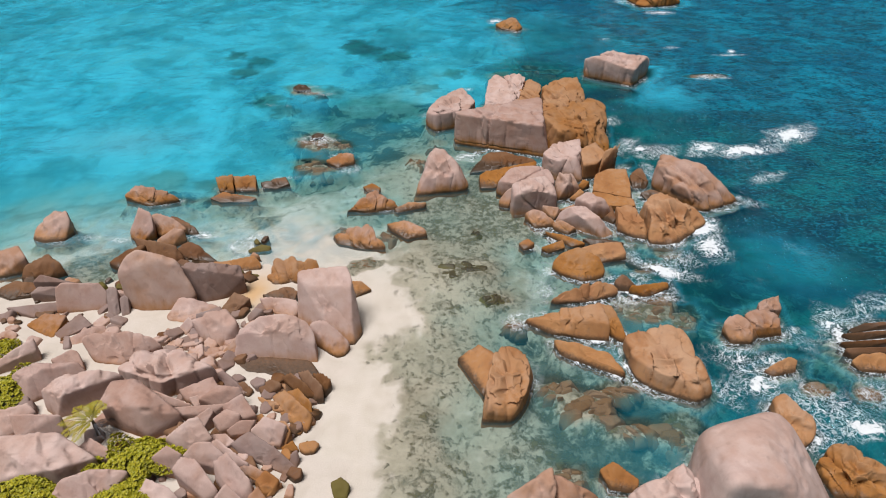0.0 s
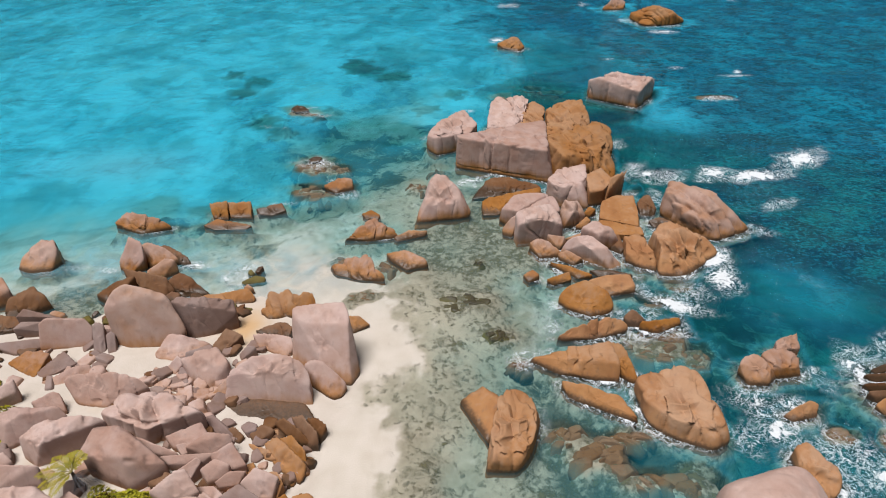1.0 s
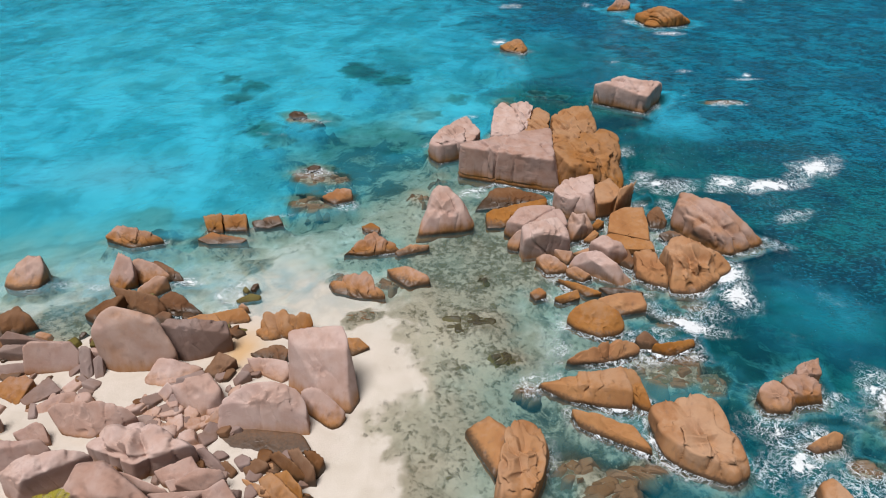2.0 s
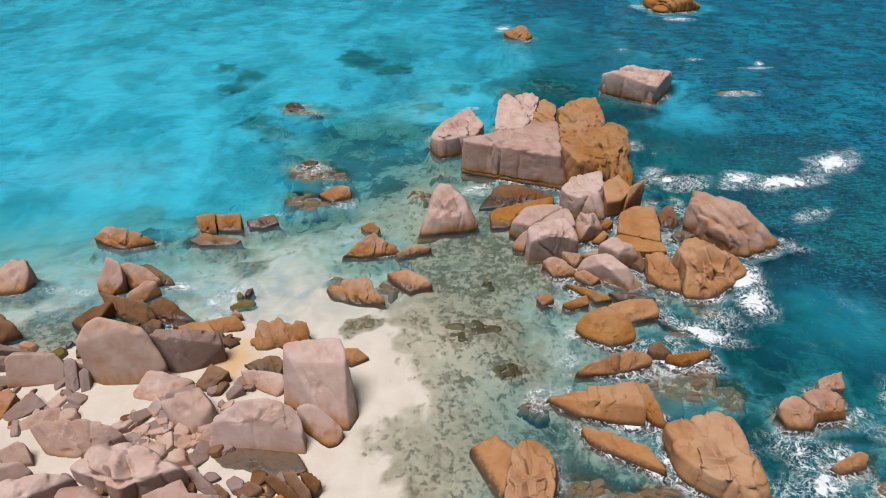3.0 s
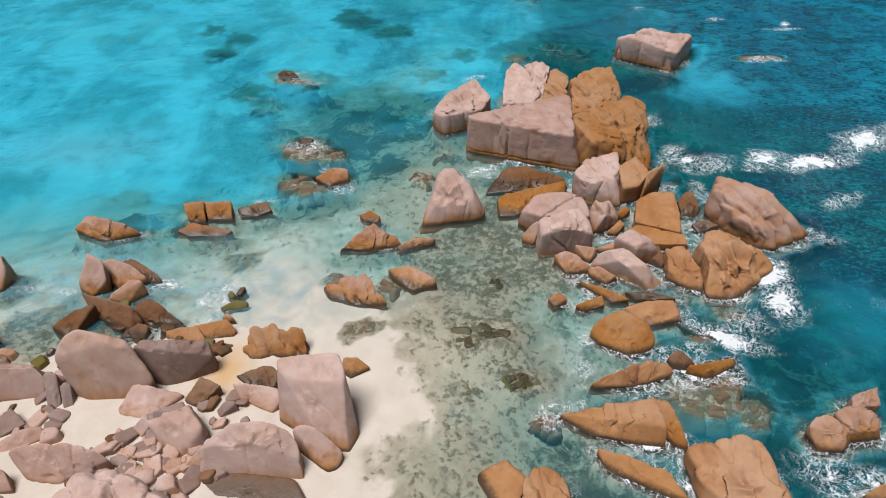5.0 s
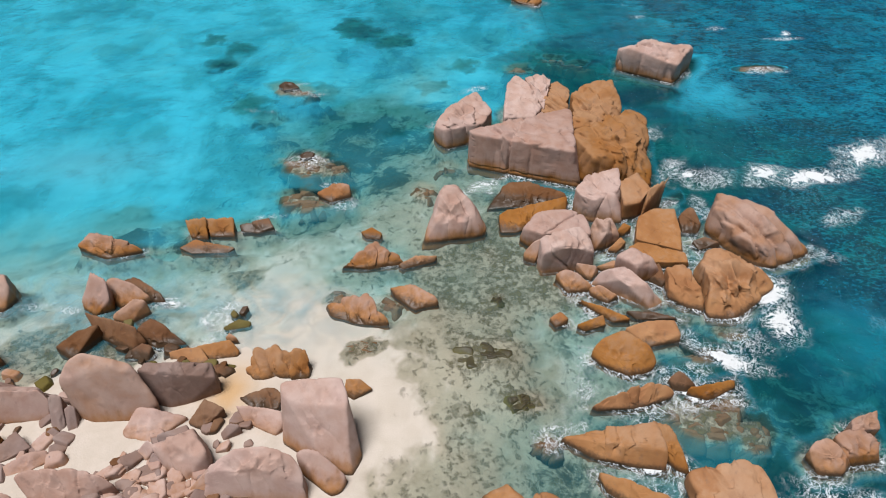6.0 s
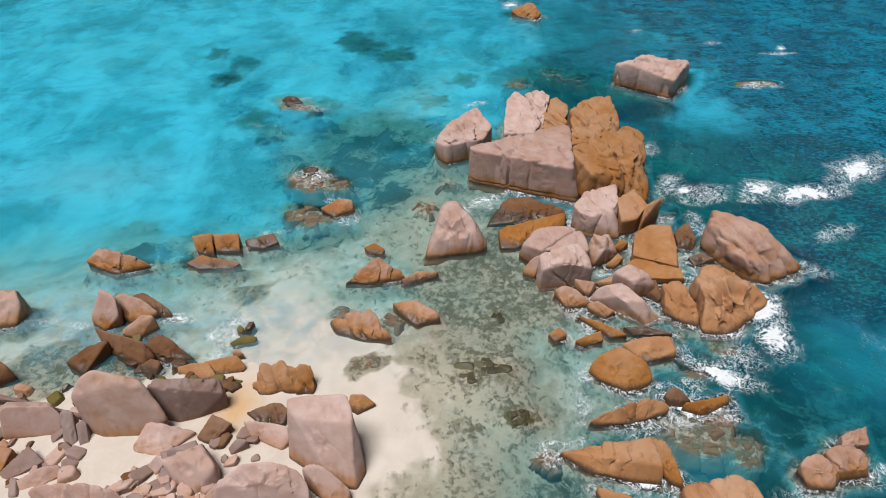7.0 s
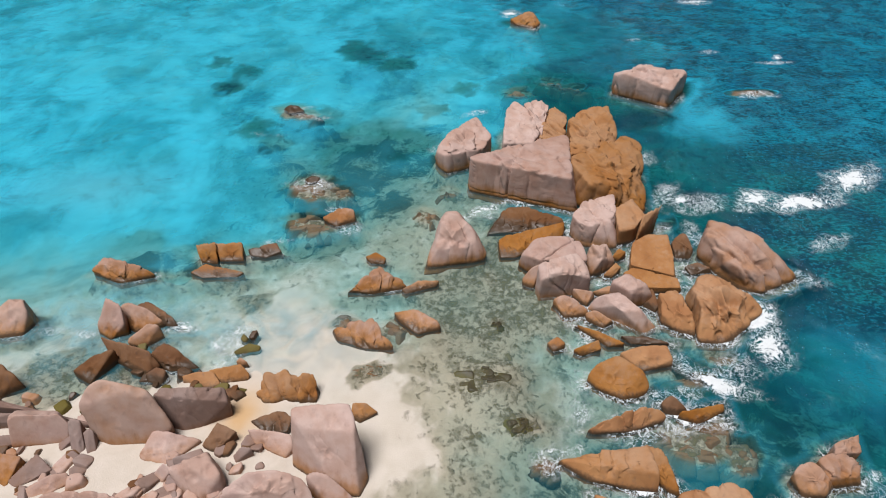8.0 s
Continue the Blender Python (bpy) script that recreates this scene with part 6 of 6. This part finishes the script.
def shrub(x, y, z, wide, deep, tall, count, seed, label):
    """A low salt-wind shrub: woody stems and a dense cushion of leaf rosettes."""
    rng = random.Random(seed)
    thing = tagged(new("shrub"), label, "shrub", "green shrubs")
    thing.location = (x, y, z)
    points, faces, stems, stem_faces = [], [], [], []
    for i in range(count):
        a, r = rng.uniform(0, 2 * math.pi), math.sqrt(rng.random())
        edge = 1 + 0.22 * math.sin(3 * a + seed) + 0.14 * math.sin(5 * a + 2 * seed) + 0.1 * math.sin(9 * a)
        c = Vector((math.cos(a) * r * wide * edge, math.sin(a) * r * deep * edge, 0))
        hill = grain(np.array([[c.x * 1.3 + seed, c.y * 1.3, 0.5]]), seed)[0]
        c.z = tall * (math.sqrt(max(0.02, 1 - r * r)) * (0.55 + 0.75 * hill)) * rng.uniform(0.72, 1.05)
        up = Vector((c.x / wide, c.y / deep, 1.0 + rng.uniform(-0.2, 0.3))).normalized()
        up = (up + Vector((rng.uniform(-0.3, 0.3), rng.uniform(-0.3, 0.3), 0))).normalized()
        s = up.orthogonal().normalized()
        t = up.cross(s)
        size = rng.uniform(0.11, 0.19)
        first = rng.uniform(0, 6.28)
        for k in range(8):
            q = first + k * 2.4
            out = s * math.cos(q) + t * math.sin(q)
            way = (out + up * rng.uniform(0.15, 0.9)).normalized()
            blade(points, faces, c, way, up.cross(out).normalized(), size * rng.uniform(0.7, 1.15), size * 0.30, 0.15)
        if i % 12 == 0:
            p, f = tube([(c.x * 0.15, c.y * 0.15, -0.2), (c.x * 0.55, c.y * 0.55, c.z * 0.5), c], [0.035, 0.025, 0.012], 4)
            stem_faces += [tuple(j + len(stems) for j in q) for q in f]
            stems += p
    tagged(part("foliage", points, faces, LEAF, thing, "bright yellow-green leaf rosettes"), kind="stuff")
    tagged(part("stems", stems, stem_faces, BARK, thing, "grey-brown woody stems"), kind="stuff")
    return thing


def palm(x, y, z, seed):
    """A young coconut palm with a short stem and arching fronds."""
    rng = random.Random(seed)
    thing = tagged(new("palm_tree"), "young coconut palm with yellow-green fronds among boulders", "palm tree")
    thing.location = (x, y, z)
    p, f = tube([(0, 0, -0.3), (0.03, 0, 0.5), (0.05, 0.02, 1.1), (0.05, 0.02, 1.35)], [0.16, 0.12, 0.10, 0.06], 8)
    part("trunk", p, f, BARK, thing, "short grey-brown stem")
    for k, (bearing, rise, long) in enumerate(((75, 62, 2.1), (48, 60, 2.0), (112, 55, 1.8), (150, 40, 2.1), (185, 30, 2.3), (214, 22, 2.2), (252, 30, 1.9))):
        a, b = radians(bearing), radians(rise)
        flat = Vector((math.cos(a), math.sin(a), 0))
        root = Vector((0.05, 0.02, 1.3))
        path = []
        for i in range(9):
            t = i / 8
            path.append(root + flat * long * t * math.cos(b) * (1 + 0.15 * t) + Vector((0, 0, long * (math.sin(b) * t - 0.55 * t * t))))
        points, faces = [], []
        for i in range(34):
            t = 0.12 + 0.88 * i / 33
            j = min(7, int(t * 8))
            c = path[j].lerp(path[j + 1], t * 8 - j)
            way = (path[j + 1] - path[j]).normalized()
            side = way.cross(Vector((0, 0, 1))).normalized()
            reach = long * 0.30 * math.sin(math.pi * min(1, 0.18 + 0.8 * t)) * rng.uniform(0.85, 1.1)
            for sign in (-1, 1):
                out = (side * sign + way * 0.75 + Vector((0, 0, rng.uniform(-0.1, 0.2)))).normalized()
                blade(points, faces, c, out, way, reach, 0.036, 0.14)
        frond = part("frond", points, faces, FROND, thing)
        p, f = tube(path, [0.035 * (1 - 0.8 * i / 8) for i in range(9)], 5)
        part("rib", p, f, RIB, frond, "pale yellow rib")
    for k in range(5):
        a = radians(-70 + k * 28 + rng.uniform(-8, 8))
        flat = Vector((math.cos(a), math.sin(a), 0))
        path = [Vector((0.08, 0, 1.1)) + flat * 1.4 * t + Vector((0, 0, 0.15 * t - 0.95 * t * t)) for t in (0, 0.25, 0.5, 0.75, 1)]
        points, faces = [], []
        for i in range(24):
            t = i / 24 * 4
            j = int(t)
            c = path[j].lerp(path[j + 1], t - j)
            way = (path[j + 1] - path[j]).normalized()
            side = way.cross(Vector((0, 0, 1))).normalized()
            for sign in (-1, 1):
                blade(points, faces, c, (side * sign * 0.6 + way + Vector((0, 0, -0.6))).normalized(), way, rng.uniform(0.25, 0.5), 0.02, 0.4)
        part("dead_frond", points, faces, DRY, thing, "dry grey hanging frond")
    return thing


palm(-23.36, 27.82, 0.9, 4)
shrub(-19.63, 25.50, 0.80, 2.6, 1.9, 1.5, 1900, 1, "dense yellow-green shrub spilling over granite boulders")
shrub(-19.83, 23.18, 0.84, 1.9, 1.2, 1.1, 950, 2, "low yellow-green shrub between granite slabs")
shrub(-25.74, 23.21, 0.86, 2.3, 1.3, 1.4, 1300, 3, "yellow-green shrub beside a sloping granite slab")
shrub(-31.62, 31.44, 0.42, 1.9, 2.4, 1.3, 1300, 4, "bright green shrub growing over the sand")
shrub(-22.74, 25.16, 0.88, 0.8, 0.6, 0.7, 260, 5, "small green shrub beneath the palm")
shrub(-34.49, 36.23, 0.38, 0.9, 0.9, 0.7, 300, 6, "small green shrub beside a granite boulder")

# ---- the sea ----
FOAM = []


def surf(x, y, long, wide, turn, strength):
    """A patch of broken white water."""
    FOAM.append((x, y, long, wide, radians(turn), strength))


surf(31.0, 69.1, 2.0, 1.0, 0, 0.90)
surf(35.4, 67.5, 6.0, 1.3, 5, 1.00)
surf(42.3, 71.3, 5.0, 2.2, 35, 0.95)
surf(29.5, 66.5, 1.5, 0.8, 0, 0.80)
surf(24.9, 67.8, 4.0, 2.2, 20, 0.62)
surf(22.0, 69.3, 3.0, 1.6, 60, 0.60)
surf(25.0, 52.3, 3.0, 1.9, 30, 1.15)
surf(25.1, 49.1, 3.0, 1.6, 70, 0.95)
surf(19.8, 45.6, 3.4, 1.0, -30, 1.05)
surf(18.1, 47.0, 3.0, 1.0, -30, 0.60)
surf(22.3, 46.9, 3.0, 2.0, 0, 0.50)
surf(30.8, 56.8, 3.0, 1.6, -20, 0.50)
surf(35.3, 61.3, 4.0, 1.0, 20, 0.50)
surf(39.6, 90.3, 3.0, 1.0, 0, 0.75)
surf(45.3, 99.2, 3.0, 0.8, 0, 0.70)
surf(37.1, 102.3, 2.0, 0.8, 0, 0.60)
surf(27.6, 107.0, 2.0, 0.7, 0, 0.60)
surf(-15.4, 72.0, 3.0, 1.5, -20, 0.75)
surf(-10.7, 64.5, 1.5, 1.2, 0, 0.50)
surf(5.9, 39.2, 1.8, 1.3, 0, 0.72)
surf(7.3, 39.8, 2.0, 0.7, 20, 0.60)
surf(2.5, 66.9, 2.5, 0.9, 30, 0.85)
surf(6.5, 68.2, 3.0, 0.6, -15, 0.70)
surf(-1.4, 78.7, 1.5, 1.5, 60, 0.60)
surf(2.7, 86.4, 2.5, 1.0, 20, 0.60)
surf(9.4, 45.6, 1.4, 1.6, 0, 0.55)
surf(9.0, 43.2, 1.4, 1.6, 0, 0.5)
surf(12.9, 41.3, 4.0, 1.2, 5, 0.70)
surf(16.0, 43.9, 3.0, 1.2, 0, 0.60)
surf(18.9, 41.9, 2.0, 1.5, 0, 0.50)
surf(21.9, 75.7, 1.5, 2.0, 0, 0.45)
surf(17.5, 54.3, 1.5, 1.0, 50, 0.70)
surf(13.2, 56.4, 1.6, 0.6, 20, 0.70)
surf(11.7, 53.7, 1.0, 0.5, -30, 0.60)
surf(23.0, 63.3, 1.2, 2.2, 0, 0.55)
surf(21.3, 60.8, 0.8, 2.5, 0, 0.50)
surf(25.8, 44.2, 3.0, 2.0, 0, 0.15)
surf(22.4, 34.4, 2.5, 2.6, 0, 0.62)
surf(23.0, 32.2, 1.6, 1.4, 0, 0.95)
surf(24.9, 34.4, 1.3, 1.2, 40, 0.80)
surf(20.3, 31.2, 2.0, 2.0, 0, 0.55)
surf(26.7, 30.0, 4.0, 2.5, -20, 0.65)
surf(28.6, 28.3, 2.2, 1.5, 0, 1.00)
surf(24.8, 27.7, 2.5, 1.5, -30, 0.80)
surf(31.2, 31.0, 3.0, 2.0, 0, 0.50)
surf(31.1, 37.3, 2.0, 3.5, 0, 0.75)
surf(35.6, 40.2, 4.0, 1.5, 20, 0.60)
surf(28.1, 37.6, 1.0, 0.6, 0, 0.70)
surf(37.0, 127.3, 4.0, 1.6, -20, 1.00)
surf(40.6, 121.3, 3.0, 1.0, -5, 0.90)
surf(29.7, 139.3, 3.5, 0.8, 0, 0.80)
surf(9.6, 118.0, 2.6, 1.1, -25, 1.00)
surf(13.6, 140.5, 3.0, 0.7, 0, 0.70)
surf(61.2, 143.0, 3.0, 1.0, 0, 0.70)
surf(46.1, 100.9, 1.0, 0.6, 0, 0.80)
surf(-19.2, 50.7, 2.6, 1.2, 30, 0.55)
surf(-19.0, 48.7, 2.5, 1.2, 60, 0.50)
surf(-22.1, 82.0, 3.0, 0.8, -20, 0.35)
surf(-23.6, 51.8, 2.0, 0.7, 10, 0.80)
surf(-31.4, 51.3, 2.4, 0.7, 15, 0.50)
surf(-34.8, 51.4, 2.0, 0.6, 0, 0.45)
surf(-18.9, 60.5, 2.5, 0.8, 0, 0.35)
surf(-5.8, 56.5, 3.0, 0.6, 0, 0.40)
surf(-28.4, 58.2, 1.5, 0.6, 0, 0.50)
surf(-18.7, 86.6, 4.0, 1.0, -15, 0.50)
surf(-17.8, 62.4, 2.0, 0.8, 0, 0.45)
surf(32.4, 48.4, 2.0, 1.0, 0, 0.30)
surf(12.1, 24.0, 1.0, 0.6, 0, 0.40)
surf(-14.8, 71.2, 2.0, 0.6, 10, 0.55)
surf(-12.6, 67.9, 1.2, 0.5, 0, 0.60)
surf(-19.2, 88.7, 2.0, 0.5, 10, 0.50)
surf(24.7, 53.5, 1.6, 1.0, 60, 1.00)
surf(21.8, 49.5, 1.0, 0.7, 20, 0.90)
surf(18.5, 74.4, 2.6, 1.3, -20, 0.60)
surf(23.4, 68.4, 1.5, 0.9, 20, 0.95)
surf(31.1, 68.2, 2.6, 1.4, 15, 1.00)
surf(2.6, 66.3, 2.0, 0.6, -15, 0.65)


def swell(x, y):
    depth, reef = shoal(x, y)
    p = np.stack([x, y, 0 * x], 1)
    foam = np.zeros(len(x))
    wob = (clumps(p * 0.45, 3) - 0.5) * 1.6
    for fx, fy, long, wide, turn, strength in FOAM:
        u = (x - fx) * math.cos(turn) + (y - fy) * math.sin(turn)
        v = -(x - fx) * math.sin(turn) + (y - fy) * math.cos(turn)
        foam = np.maximum(foam, strength * np.exp(-((u / long) ** 2 + ((v + wob) / wide) ** 2) * 1.4))
    edge = near(x, y)
    exposed = 0.36 + 0.49 * smooth(3, 14, x) * smooth(20, 30, y)
    patchy = smooth(0.35, 0.7, clumps(p * 0.3, 21))
    foam = np.maximum(foam, np.exp(-np.maximum(edge, 0) / 0.75) * exposed * (0.35 + 0.65 * patchy) * smooth(0.05, 0.4, depth))
    silt = 0.65 * np.exp(-(((x + 30) / 16) ** 2 + ((y - 52.5) / 5.5) ** 2)) + 0.28 * np.exp(-(((x + 14) / 7) ** 2 + ((y - 51) / 4) ** 2))
    silt += 0.35 * np.exp(-(((x + 40) / 9) ** 2 + ((y - 72) / 4) ** 2))
    silt *= 0.6 + 0.8 * (clumps(p * 0.22, 33) - 0.3)
    z = (clumps(p * np.array((0.12, 0.22, 0)), 41) - 0.5) * 0.35 * smooth(1.5, 6, depth) + 0.12 * smooth(0.5, 1.0, foam) * clumps(p * 0.9, 44)
    return z, {"depth": np.maximum(depth, 0), "foam": foam, "silt": np.clip(silt, 0, 0.8), "reef": reef}


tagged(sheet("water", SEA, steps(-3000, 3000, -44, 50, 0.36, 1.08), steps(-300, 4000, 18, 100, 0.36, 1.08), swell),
       "clear turquoise sea with white surf round the rocks", "sea", kind="structure")
